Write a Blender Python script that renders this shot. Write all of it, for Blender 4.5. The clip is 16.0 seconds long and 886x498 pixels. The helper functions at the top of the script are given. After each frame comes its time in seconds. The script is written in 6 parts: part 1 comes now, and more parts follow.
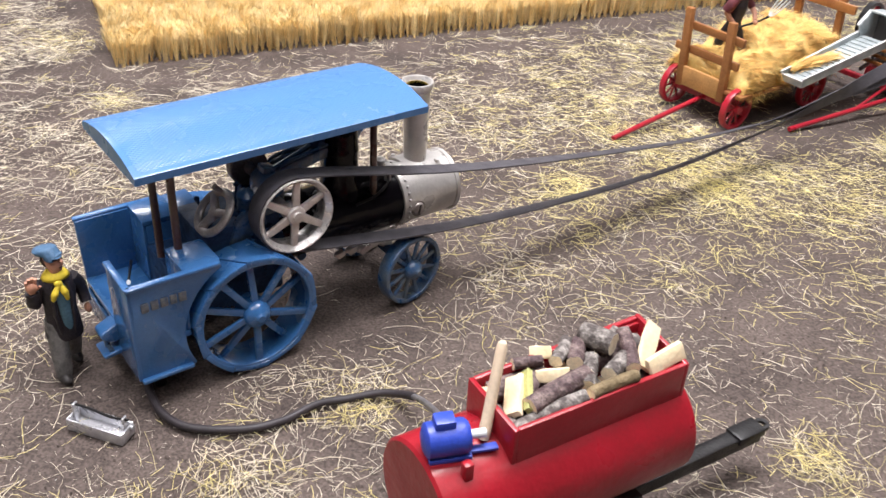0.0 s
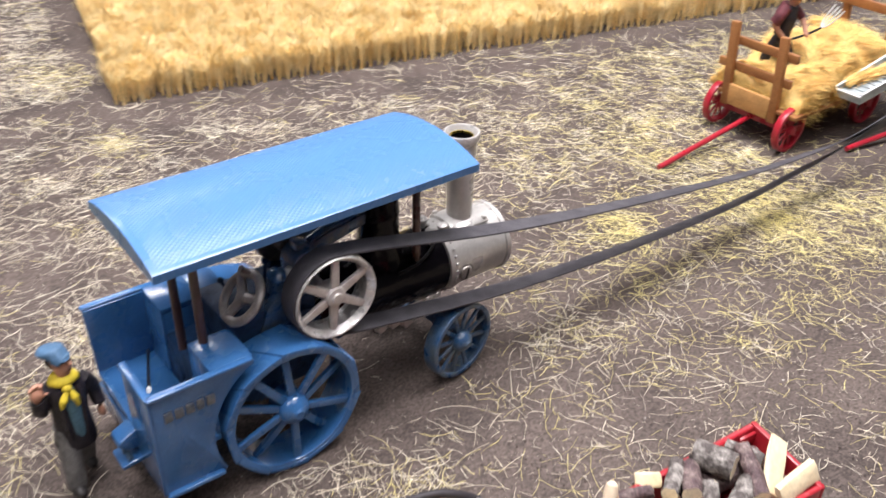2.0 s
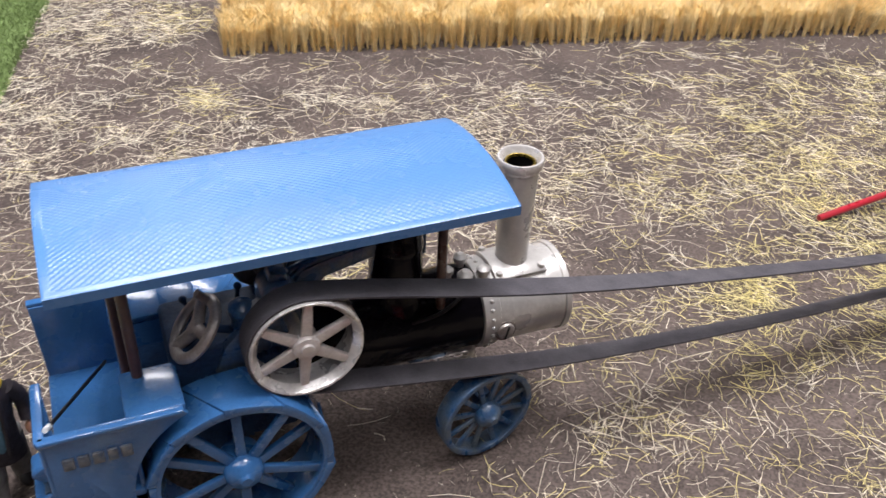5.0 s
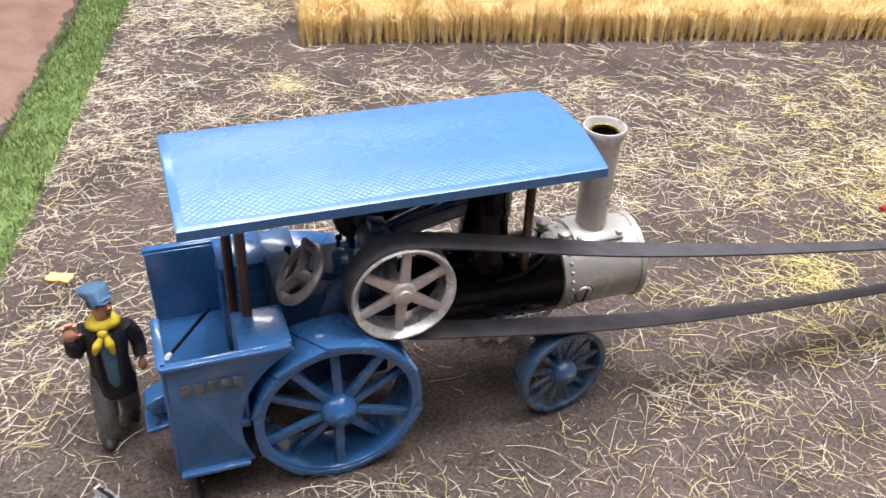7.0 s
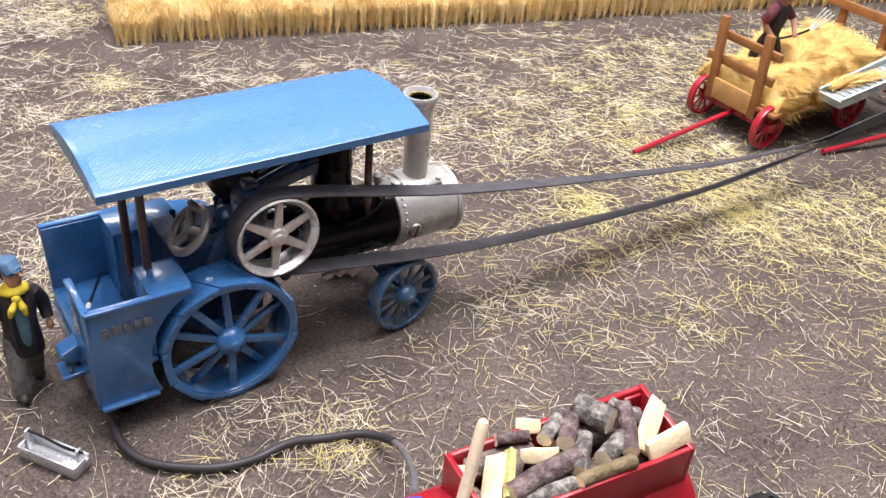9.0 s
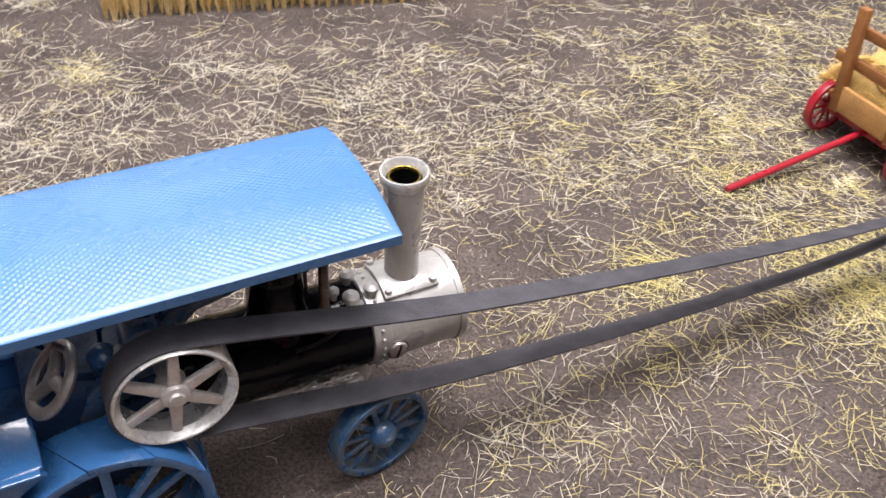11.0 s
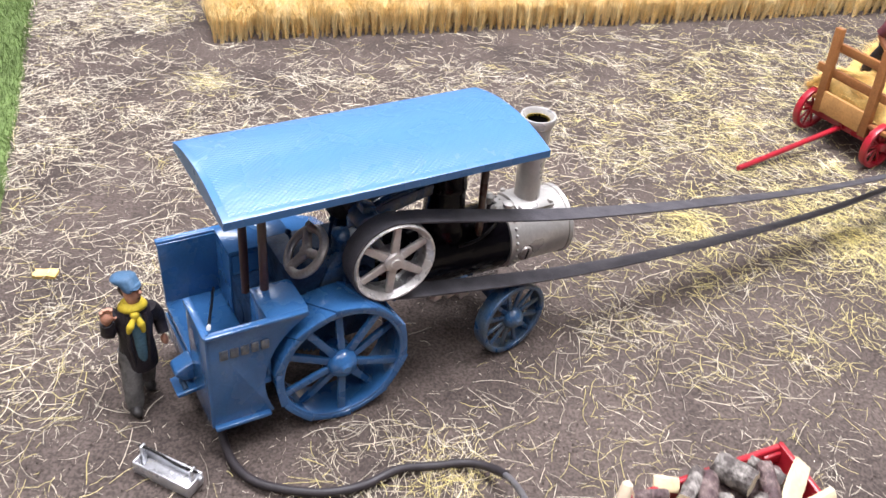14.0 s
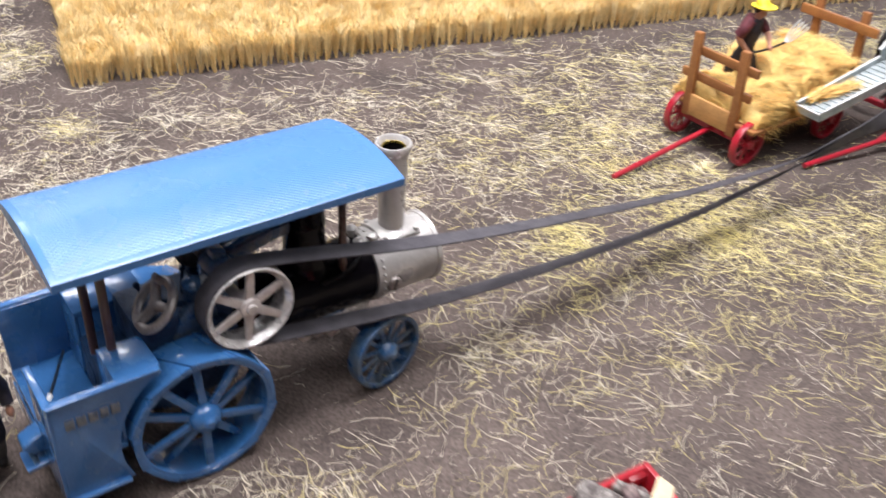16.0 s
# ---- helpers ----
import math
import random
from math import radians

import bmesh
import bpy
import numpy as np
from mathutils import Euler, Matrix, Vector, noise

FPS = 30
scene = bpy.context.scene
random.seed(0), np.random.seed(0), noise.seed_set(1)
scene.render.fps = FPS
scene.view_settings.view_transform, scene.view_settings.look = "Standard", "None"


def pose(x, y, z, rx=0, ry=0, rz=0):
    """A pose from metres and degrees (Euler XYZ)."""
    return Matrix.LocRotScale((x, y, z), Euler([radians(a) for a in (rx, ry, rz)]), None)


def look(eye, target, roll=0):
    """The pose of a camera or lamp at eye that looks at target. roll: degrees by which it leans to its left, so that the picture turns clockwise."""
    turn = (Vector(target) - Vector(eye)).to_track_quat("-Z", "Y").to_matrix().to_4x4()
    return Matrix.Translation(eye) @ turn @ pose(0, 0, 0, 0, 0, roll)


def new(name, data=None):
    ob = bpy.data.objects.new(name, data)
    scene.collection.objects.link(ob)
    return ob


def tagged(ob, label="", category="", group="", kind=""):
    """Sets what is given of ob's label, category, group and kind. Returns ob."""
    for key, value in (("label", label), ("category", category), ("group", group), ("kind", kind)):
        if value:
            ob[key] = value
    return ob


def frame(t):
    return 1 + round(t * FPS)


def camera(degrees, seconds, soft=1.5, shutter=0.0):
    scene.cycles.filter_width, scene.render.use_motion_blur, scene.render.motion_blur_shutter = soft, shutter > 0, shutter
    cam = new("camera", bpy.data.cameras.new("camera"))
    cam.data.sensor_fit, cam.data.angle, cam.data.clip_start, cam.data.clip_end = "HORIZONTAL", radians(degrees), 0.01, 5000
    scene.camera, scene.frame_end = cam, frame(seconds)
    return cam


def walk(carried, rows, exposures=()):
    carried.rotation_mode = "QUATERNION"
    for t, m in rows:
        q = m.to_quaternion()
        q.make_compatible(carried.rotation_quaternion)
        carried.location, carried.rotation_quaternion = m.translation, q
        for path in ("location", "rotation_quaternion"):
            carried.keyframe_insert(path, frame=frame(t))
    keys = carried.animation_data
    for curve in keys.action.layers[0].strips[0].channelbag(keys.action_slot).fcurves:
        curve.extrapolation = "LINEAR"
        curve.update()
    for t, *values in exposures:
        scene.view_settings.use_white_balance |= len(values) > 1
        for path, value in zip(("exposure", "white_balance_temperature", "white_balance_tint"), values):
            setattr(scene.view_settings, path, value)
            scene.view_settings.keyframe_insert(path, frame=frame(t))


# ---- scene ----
cam = camera(51.3, 16.0, soft=1.5, shutter=0.7)
PATH = [
    (0, (0.05, 0.032, 0.419), (0.05, 1.718, -0.656), 3.2),
    (0.5, (0.046, 0.047, 0.418), (-0.007, 1.724, -0.671), 2.4),
    (1, (0.039, 0.057, 0.417), (-0.096, 1.727, -0.676), 0.9),
    (1.5, (0.039, 0.079, 0.421), (-0.079, 1.758, -0.66), 0.3),
    (2, (0.013, 0.122, 0.42), (0.016, 1.8, -0.667), 1.2),
    (2.5, (-0.004, 0.142, 0.424), (0.18, 1.823, -0.643), 3.0),
    (3, (0.002, 0.173, 0.415), (0.299, 1.839, -0.651), 3.7),
    (3.5, (0.043, 0.23, 0.411), (0.195, 1.89, -0.695), 4.4),
    (4, (0.076, 0.265, 0.394), (-0.066, 1.902, -0.746), 3.8),
    (4.5, (0.087, 0.266, 0.39), (-0.233, 1.861, -0.774), 2.5),
    (7, (0.074, 0.216, 0.383), (-0.405, 1.787, -0.758), 2.6),
    (7.5, (0.072, 0.206, 0.383), (-0.425, 1.768, -0.762), 2.2),
    (8, (0.082, 0.184, 0.391), (-0.405, 1.754, -0.748), 2.3),
    (8.5, (0.075, 0.132, 0.422), (-0.115, 1.773, -0.706), 5.7),
    (9, (0.063, 0.096, 0.423), (0.024, 1.749, -0.703), 5.7),
    (9.5, (0.075, 0.16, 0.432), (0.012, 1.8, -0.711), 4.5),
    (12, (0.097, 0.34, 0.4), (-0.174, 1.79, -0.951), 4.8),
    (12.5, (0.092, 0.296, 0.413), (-0.166, 1.77, -0.913), 5.5),
    (13, (0.07, 0.221, 0.423), (-0.152, 1.726, -0.875), 5.5),
    (13.5, (0.034, 0.152, 0.431), (-0.155, 1.734, -0.779), 5.4),
    (14, (0.022, 0.117, 0.437), (-0.131, 1.732, -0.732), 5.4),
    (14.5, (0.037, 0.094, 0.429), (-0.113, 1.719, -0.727), 4.7),
    (15, (0.056, 0.087, 0.431), (-0.037, 1.725, -0.712), 4.2),
    (15.5, (0.071, 0.095, 0.442), (0.12, 1.752, -0.677), 5.4),
    (16, (0.055, 0.14, 0.436), (0.073, 1.794, -0.688), 4.0),
]
walk(cam, [(t, look(eye, target, roll)) for t, eye, target, roll in PATH],
     [(0, 0.19, 6560, 10), (1, 0.26, 6520, 10), (2.5, 0.16, 6500, 10), (3.5, -0.06, 6500, 10), (4.5, -0.06, 6470, 10), (7, 0.17, 6500, 10), (8, 0.30, 6480, 10), (9.5, 0.20, 6500, 10), (12, 0.00, 6480, 10), (12.5, 0.02, 6460, 10), (13.5, 0.26, 6380, 10), (14, 0.33, 6300, 10), (15, 0.31, 6350, 10), (16, 0.18, 6380, 10)])

# ---- light: an indoor hall with unseen ceiling lamps and added fill ----
world = bpy.data.worlds.new("hall_air")
world.use_nodes = True
world.node_tree.nodes["Background"].inputs[0].default_value = (0.8, 0.85, 0.95, 1)
world.node_tree.nodes["Background"].inputs[1].default_value = 0.02
scene.world = world

CEILING = 2.0


def ceiling_area(x, y, sx, sy, power):
    d = bpy.data.lights.new("unseen_ceiling_light", "AREA")
    d.shape, d.size, d.size_y, d.energy, d.color = "RECTANGLE", sx, sy, power, (0.98, 0.957, 0.985)
    ob = new("unseen_ceiling_light", d)
    ob.matrix_world = pose(x, y, CEILING - 0.02)
    return ob


# the last two are fill, added to brighten faces towards the camera
for lx, ly, sx, sy, power in ((0.10, 0.85, 1.4, 0.7, 86.0), (-1.9, 3.3, 1.25, 0.5, 48.0), (1.9, 3.0, 1.25, 0.5, 40.0), (-0.8, -0.40, 1.5, 0.9, 26.0), (1.0, -0.40, 1.5, 0.9, 12.0)):
    ceiling_area(lx, ly, sx, sy, power)


# ---- materials ----
def nd(nt, kind, **kw):
    n = nt.nodes.new(kind)
    for k, v in kw.items():
        n.inputs[k.replace("_", " ")].default_value = v
    return n


def mat(name, base, rough=0.5, metal=0.0, vary=0.15, scale=60.0, fine=900.0, bump=0.0, bump_scale=600.0, coat=0.0,
        second=None, spread=0.5, island=0.0, rough_vary=0.12, tight=0.25, spec=0.5):
    """A painted or raw surface: colour that drifts at a coarse and a fine scale, gloss that varies, fine relief."""
    m = bpy.data.materials.new(name)
    m.use_nodes = True
    nt = m.node_tree
    b = nt.nodes["Principled BSDF"]
    b.inputs["Metallic"].default_value = metal
    b.inputs["Coat Weight"].default_value = coat
    b.inputs["Specular IOR Level"].default_value = spec
    b.inputs["Coat Roughness"].default_value = 0.12
    tc = nt.nodes.new("ShaderNodeTexCoord")
    n1 = nd(nt, "ShaderNodeTexNoise", Scale=scale, Detail=4.0)
    n2 = nd(nt, "ShaderNodeTexNoise", Scale=fine, Detail=2.0)
    for n in (n1, n2):
        nt.links.new(tc.outputs["Object"], n.inputs["Vector"])
    mix = nt.nodes.new("ShaderNodeMix")
    mix.data_type = "RGBA"
    other = second or tuple(c * (1 - 1.6 * vary) for c in base)
    mix.inputs[6].default_value = (*base, 1)
    mix.inputs[7].default_value = (*other, 1)
    ramp = nt.nodes.new("ShaderNodeMapRange")
    ramp.inputs[1].default_value, ramp.inputs[2].default_value = 0.5 - 0.25 * spread, 0.5 + 0.3 * spread + 0.05
    nt.links.new(n1.outputs["Fac"], ramp.inputs[0])
    nt.links.new(ramp.outputs[0], mix.inputs[0])
    hsv = nt.nodes.new("ShaderNodeHueSaturation")
    val = nt.nodes.new("ShaderNodeMapRange")
    val.inputs[1].default_value, val.inputs[2].default_value = 0.5 - tight, 0.5 + tight
    val.inputs[3].default_value, val.inputs[4].default_value = 1 - vary, 1 + vary
    nt.links.new(n2.outputs["Fac"], val.inputs[0])
    last = val.outputs[0]
    if island:
        geo = nt.nodes.new("ShaderNodeNewGeometry")
        mr = nt.nodes.new("ShaderNodeMapRange")
        mr.inputs[3].default_value, mr.inputs[4].default_value = 1 - island, 1 + island
        nt.links.new(geo.outputs["Random Per Island"], mr.inputs[0])
        mul = nt.nodes.new("ShaderNodeMath")
        mul.operation = "MULTIPLY"
        nt.links.new(last, mul.inputs[0])
        nt.links.new(mr.outputs[0], mul.inputs[1])
        last = mul.outputs[0]
    nt.links.new(last, hsv.inputs["Value"])
    nt.links.new(mix.outputs[2], hsv.inputs["Color"])
    nt.links.new(hsv.outputs["Color"], b.inputs["Base Color"])
    rr = nt.nodes.new("ShaderNodeMapRange")
    rr.inputs[1].default_value, rr.inputs[2].default_value = 0.3, 0.7
    rr.inputs[3].default_value, rr.inputs[4].default_value = max(0.03, rough - rough_vary), min(1, rough + rough_vary)
    nt.links.new(n1.outputs["Fac"], rr.inputs[0])
    nt.links.new(rr.outputs[0], b.inputs["Roughness"])
    if bump:
        n3 = nd(nt, "ShaderNodeTexNoise", Scale=bump_scale, Detail=3.0)
        nt.links.new(tc.outputs["Object"], n3.inputs["Vector"])
        bp = nt.nodes.new("ShaderNodeBump")
        bp.inputs["Strength"].default_value = min(1, bump)
        bp.inputs["Distance"].default_value = 0.6 / bump_scale
        nt.links.new(n3.outputs["Fac"], bp.inputs["Height"])
        nt.links.new(bp.outputs[0], b.inputs["Normal"])
    return m


M_SOIL = mat("soil", (0.104, 0.080, 0.070), 0.95, 0, 0.36, 14, 560, 1.0, 380, second=(0.066, 0.051, 0.046), tight=0.13, spec=0.3)
M_CLAY = mat("red_clay", (0.25, 0.155, 0.118), 0.95, 0, 0.18, 26, 500, 0.8, 420, second=(0.19, 0.112, 0.085), spec=0.3)
M_TURF = mat("turf", (0.155, 0.225, 0.068), 0.9, 0, 0.3, 60, 900, 0.5, 900, island=0.4)
M_STRAW = mat("straw", (0.80, 0.70, 0.53), 0.45, 0, 0.12, 30, 400, second=(0.88, 0.81, 0.67), island=0.40)
M_STRAW_Y = mat("yellow_straw", (0.76, 0.65, 0.25), 0.5, 0, 0.15, 30, 400, second=(0.78, 0.68, 0.36), island=0.32)
M_WHEAT = mat("wheat_bristle", (0.83, 0.60, 0.25), 0.6, 0, 0.16, 60, 300, second=(0.90, 0.74, 0.42), island=0.34)
M_HAY = mat("loose_hay", (0.82, 0.58, 0.20), 0.6, 0, 0.14, 60, 500, second=(0.68, 0.40, 0.11), island=0.36)
M_BLUE = mat("blue_enamel", (0.040, 0.140, 0.350), 0.26, 0, 0.10, 45, 700, 0.14, 300, coat=0.5, second=(0.032, 0.114, 0.285))
M_BLUE_ROOF = mat("blue_roof_paint", (0.080, 0.194, 0.415), 0.26, 0, 0.05, 30, 700, 0.05, 500, coat=0.06, second=(0.071, 0.176, 0.378), spec=0.36, rough_vary=0.08)
# blue castings; shade under canopy and boiler is put into this colour
M_BLUE_DARK = mat("shaded_blue_cast", (0.018, 0.052, 0.128), 0.58, 0, 0.25, 80, 700, 0.3, 300, second=(0.010, 0.026, 0.062), spec=0.25)
# blue with grey wear, also darkened for shade below boiler, belt and canopy
M_BLUE_SHADED_WORN = mat("shaded_worn_blue", (0.028, 0.082, 0.185), 0.32, 0, 0.25, 90, 700, 0.25, 400, coat=0.25, second=(0.085, 0.115, 0.15), spread=0.35)
M_BLACK = mat("black_gloss", (0.005, 0.004, 0.006), 0.15, 0, 0.2, 40, 700, 0.16, 110, coat=0.0, spec=0.17, rough_vary=0.06)
M_SILVER = mat("silver_paint", (0.56, 0.535, 0.515), 0.34, 0.38, 0.05, 50, 600, 0.16, 220, second=(0.45, 0.43, 0.41))
M_POLISHED_HIGHLIT = mat("highlit_polished_rim", (0.72, 0.695, 0.68), 0.28, 0.45, 0.10, 90, 600, 0.12, 600, second=(0.58, 0.55, 0.53))
M_PEWTER = mat("pewter_wheel", (0.68, 0.64, 0.62), 0.38, 0.30, 0.10, 90, 600, 0.2, 600, second=(0.50, 0.45, 0.42))
M_CHROME = mat("bright_metal", (0.62, 0.62, 0.65), 0.32, 0.6, 0.1, 80, 600)
M_BRONZE = mat("brown_paint", (0.085, 0.04, 0.03), 0.35, 0, 0.2, 80, 500, coat=0.3)
M_BELT = mat("belt_webbing", (0.062, 0.057, 0.066), 0.75, 0, 0.18, 60, 900, 0.5, 1200, second=(0.042, 0.038, 0.046))
M_HOSE = mat("black_hose", (0.027, 0.021, 0.025), 0.6, 0, 0.2, 50, 600, 0.3, 900)
M_RED = mat("red_gloss", (0.335, 0.013, 0.024), 0.34, 0, 0.10, 30, 500, 0.12, 140, coat=0.12, second=(0.265, 0.010, 0.017), spec=0.36)
M_RED_CART = mat("red_running_gear", (0.38, 0.014, 0.03), 0.35, 0, 0.12, 60, 500, 0.1, 300, coat=0.3)
M_MOTOR = mat("motor_blue", (0.03, 0.065, 0.42), 0.4, 0, 0.12, 60, 700, 0.2, 600)
M_IRON = mat("black_iron", (0.009, 0.008, 0.009), 0.42, 0.0, 0.25, 80, 700, 0.3, 500, spec=0.3)
M_CAST = mat("dull_casting", (0.40, 0.36, 0.34), 0.42, 0.35, 0.16, 120, 600, 0.25, 600, second=(0.28, 0.24, 0.22))
M_WOOD = mat("stained_wood", (0.33, 0.14, 0.045), 0.5, 0, 0.18, 50, 500, 0.25, 400, second=(0.25, 0.095, 0.03))
M_PLANK = mat("pale_plank", (0.50, 0.26, 0.09), 0.6, 0, 0.18, 50, 500, 0.25, 400)
M_DOWEL = mat("dowel_wood", (0.78, 0.62, 0.45), 0.6, 0, 0.1, 50, 500, 0.2, 600)
M_SPLIT = mat("split_wood", (0.75, 0.63, 0.44), 0.75, 0, 0.10, 70, 500, 0.25, 350, second=(0.70, 0.54, 0.32))
M_ENDGRAIN = mat("end_grain", (0.90, 0.78, 0.58), 0.8, 0, 0.15, 150, 700, 0.4, 600, second=(0.78, 0.62, 0.42))
M_BARK = mat("grey_bark", (0.070, 0.056, 0.052), 0.85, 0, 0.55, 190, 900, 1.0, 420, second=(0.27, 0.245, 0.225), spread=0.35)
M_BARK_P = mat("purple_bark", (0.062, 0.034, 0.037), 0.75, 0, 0.55, 190, 900, 1.0, 420, second=(0.19, 0.14, 0.13), spread=0.35)
M_BARK_O = mat("olive_bark", (0.22, 0.16, 0.085), 0.8, 0, 0.25, 120, 700, 0.9, 420)
M_MOSS = mat("green_bark", (0.44, 0.44, 0.17), 0.7, 0, 0.15, 90, 500, 0.4, 400)
M_GALV = mat("galvanised", (0.47, 0.51, 0.52), 0.42, 0.3, 0.15, 60, 500, 0.15, 400, second=(0.30, 0.34, 0.35))
M_GALV_EDGE = mat("white_edge", (0.75, 0.77, 0.77), 0.4, 0.1, 0.08, 60, 500)
M_PANEL = mat("cream_panel", (0.56, 0.52, 0.50), 0.45, 0, 0.08, 50, 500)
M_DARKGREY = mat("grey_sheet", (0.16, 0.16, 0.165), 0.5, 0.3, 0.15, 50, 500)
M_JACKET = mat("navy_cloth", (0.020, 0.015, 0.021), 0.6, 0, 0.25, 120, 600, 0.4, 400)
M_GREYCLOTH = mat("grey_cloth", (0.21, 0.20, 0.195), 0.7, 0, 0.25, 120, 600, 0.4, 400, second=(0.07, 0.067, 0.066), spread=0.9)
M_SHIRT = mat("teal_cloth", (0.10, 0.20, 0.26), 0.75, 0, 0.2, 120, 600, 0.3, 400)
M_SCARF = mat("yellow_cloth", (0.66, 0.50, 0.035), 0.7, 0, 0.12, 120, 600, 0.3, 400)
M_CAP = mat("blue_cap", (0.055, 0.125, 0.225), 0.7, 0, 0.15, 120, 600, 0.3, 400)
M_SKIN = mat("flesh_paint", (0.50, 0.24, 0.155), 0.55, 0, 0.12, 120, 600)
M_BOOT = mat("boot_paint", (0.035, 0.03, 0.03), 0.5, 0, 0.2, 120, 600)
M_MAROON = mat("maroon_cloth", (0.13, 0.025, 0.035), 0.75, 0, 0.25, 150, 600, 0.3, 400)
M_HAT = mat("yellow_hat", (0.75, 0.58, 0.03), 0.6, 0, 0.08, 120, 600)
M_BROWN_CAST = mat("oily_brown_casting", (0.15, 0.12, 0.105), 0.55, 0.1, 0.3, 90, 600, 0.4, 300, second=(0.15, 0.13, 0.12))
M_LETTER = mat("rubbed_lettering", (0.20, 0.20, 0.205), 0.42, 0.2, 0.2, 260, 900, 0.3, 700, second=(0.035, 0.075, 0.14), spread=0.7)
M_BRASS = mat("brass", (0.55, 0.40, 0.08), 0.3, 0.9, 0.1, 120, 600)
M_HOSE_END = mat("clear_hose", (0.14, 0.135, 0.145), 0.35, 0, 0.15, 60, 600, 0.2, 500)
M_HAIR = mat("painted_hair", (0.05, 0.03, 0.022), 0.7, 0, 0.2, 200, 800, 0.4, 600)
M_GRIT = mat("pale_grit", (0.6, 0.57, 0.52), 0.8, 0, 0.1, 60, 500)
M_WALL = mat("hall_paint", (0.22, 0.22, 0.23), 0.8, 0, 0.05, 2, 60)
M_TABLE = mat("table_board", (0.30, 0.24, 0.18), 0.7, 0, 0.1, 6, 90)


# ---- mesh helpers ----
def ident():
    return Matrix.Identity(4)


def box(bm, c, s, rot=None):
    m = Matrix.Translation(c) @ (rot or ident()) @ Matrix.Diagonal((*s, 1))
    bmesh.ops.create_cube(bm, size=1.0, matrix=m)


def frame_to(p0, p1):
    d = Vector(p1) - Vector(p0)
    return Matrix.Translation(p0) @ d.to_track_quat("Z", "Y").to_matrix().to_4x4(), d.length


def cyl(bm, p0, p1, r0, r1=None, n=24, caps=True):
    m, h = frame_to(p0, p1)
    r1 = r0 if r1 is None else r1
    bmesh.ops.create_cone(bm, cap_ends=caps, segments=n, radius1=r0, radius2=r1, depth=h, matrix=m @ Matrix.Translation((0, 0, h / 2)))


def ball(bm, c, s, rot=None, u=16, v=10):
    m = Matrix.Translation(c) @ (rot or ident()) @ Matrix.Diagonal((*s, 1))
    bmesh.ops.create_uvsphere(bm, u_segments=u, v_segments=v, radius=1.0, matrix=m)


def lathe(bm, prof, m=None, n=40, closed=False):
    """prof: (radius, height) pairs turned round the local z axis of m."""
    m = m or ident()
    rings = []
    for r, h in prof:
        rings.append([bm.verts.new(m @ Vector((r * math.cos(2 * math.pi * i / n), r * math.sin(2 * math.pi * i / n), h))) for i in range(n)])
    loop = list(zip(rings, rings[1:])) + ([(rings[-1], rings[0])] if closed else [])
    for a, b in loop:
        for i in range(n):
            bm.faces.new((a[i], a[(i + 1) % n], b[(i + 1) % n], b[i]))
    if not closed:
        for ring, (r, h) in ((rings[0], prof[0]), (rings[-1], prof[-1])):
            if r > 1e-5:
                bm.faces.new(ring)


def tube(bm, pts, r, n=10, caps=True, radii=None):
    pts = [Vector(p) for p in pts]
    rings, up = [], Vector((0, 0, 1))
    for i, p in enumerate(pts):
        d = (pts[min(i + 1, len(pts) - 1)] - pts[max(i - 1, 0)]).normalized()
        if abs(d.dot(up)) > 0.95:
            up = Vector((1, 0, 0)) if abs(d.x) < 0.9 else Vector((0, 1, 0))
        s = d.cross(up).normalized()
        up = s.cross(d).normalized()
        q = radii[i] if radii else r
        rings.append([bm.verts.new(p + s * q * math.cos(2 * math.pi * k / n) + up * q * math.sin(2 * math.pi * k / n)) for k in range(n)])
    for a, b in zip(rings, rings[1:]):
        for k in range(n):
            bm.faces.new((a[k], a[(k + 1) % n], b[(k + 1) % n], b[k]))
    if caps:
        bm.faces.new(rings[0])
        bm.faces.new(rings[-1])


def smooth_path(pts, steps=8):
    pts = [Vector(p) for p in pts]
    out = []
    for i in range(len(pts) - 1):
        p0, p1, p2, p3 = pts[max(i - 1, 0)], pts[i], pts[i + 1], pts[min(i + 2, len(pts) - 1)]
        for k in range(steps):
            t = k / steps
            out.append(0.5 * ((2 * p1) + (p2 - p0) * t + (2 * p0 - 5 * p1 + 4 * p2 - p3) * t * t + (3 * p1 - p0 - 3 * p2 + p3) * t ** 3))
    return out + [pts[-1]]


def prism(bm, outline, depth, m=None):
    """A flat outline in the local x-z plane, thickened along local y from 0 to depth."""
    m = m or ident()
    a = [bm.verts.new(m @ Vector((x, 0, z))) for x, z in outline]
    b = [bm.verts.new(m @ Vector((x, depth, z))) for x, z in outline]
    bm.faces.new(a)
    bm.faces.new(b[::-1])
    k = len(a)
    for i in range(k):
        bm.faces.new((a[i], b[i], b[(i + 1) % k], a[(i + 1) % k]))


def finish(bm, name, material, bevel=0.0, angle=38, segs=2):
    bmesh.ops.recalc_face_normals(bm, faces=bm.faces)
    if bevel:
        sharp = [e for e in bm.edges if len(e.link_faces) == 2 and e.calc_face_angle() > radians(angle)]
        if sharp:
            bmesh.ops.bevel(bm, geom=sharp, offset=bevel, segments=segs, profile=0.5, affect="EDGES", clamp_overlap=True)
    me = bpy.data.meshes.new(name)
    bm.to_mesh(me)
    bm.free()
    for p in me.polygons:
        p.use_smooth = True
    me.set_sharp_from_angle(angle=radians(angle))
    for mm in (material if isinstance(material, (list, tuple)) else [material]):
        me.materials.append(mm)
    return me


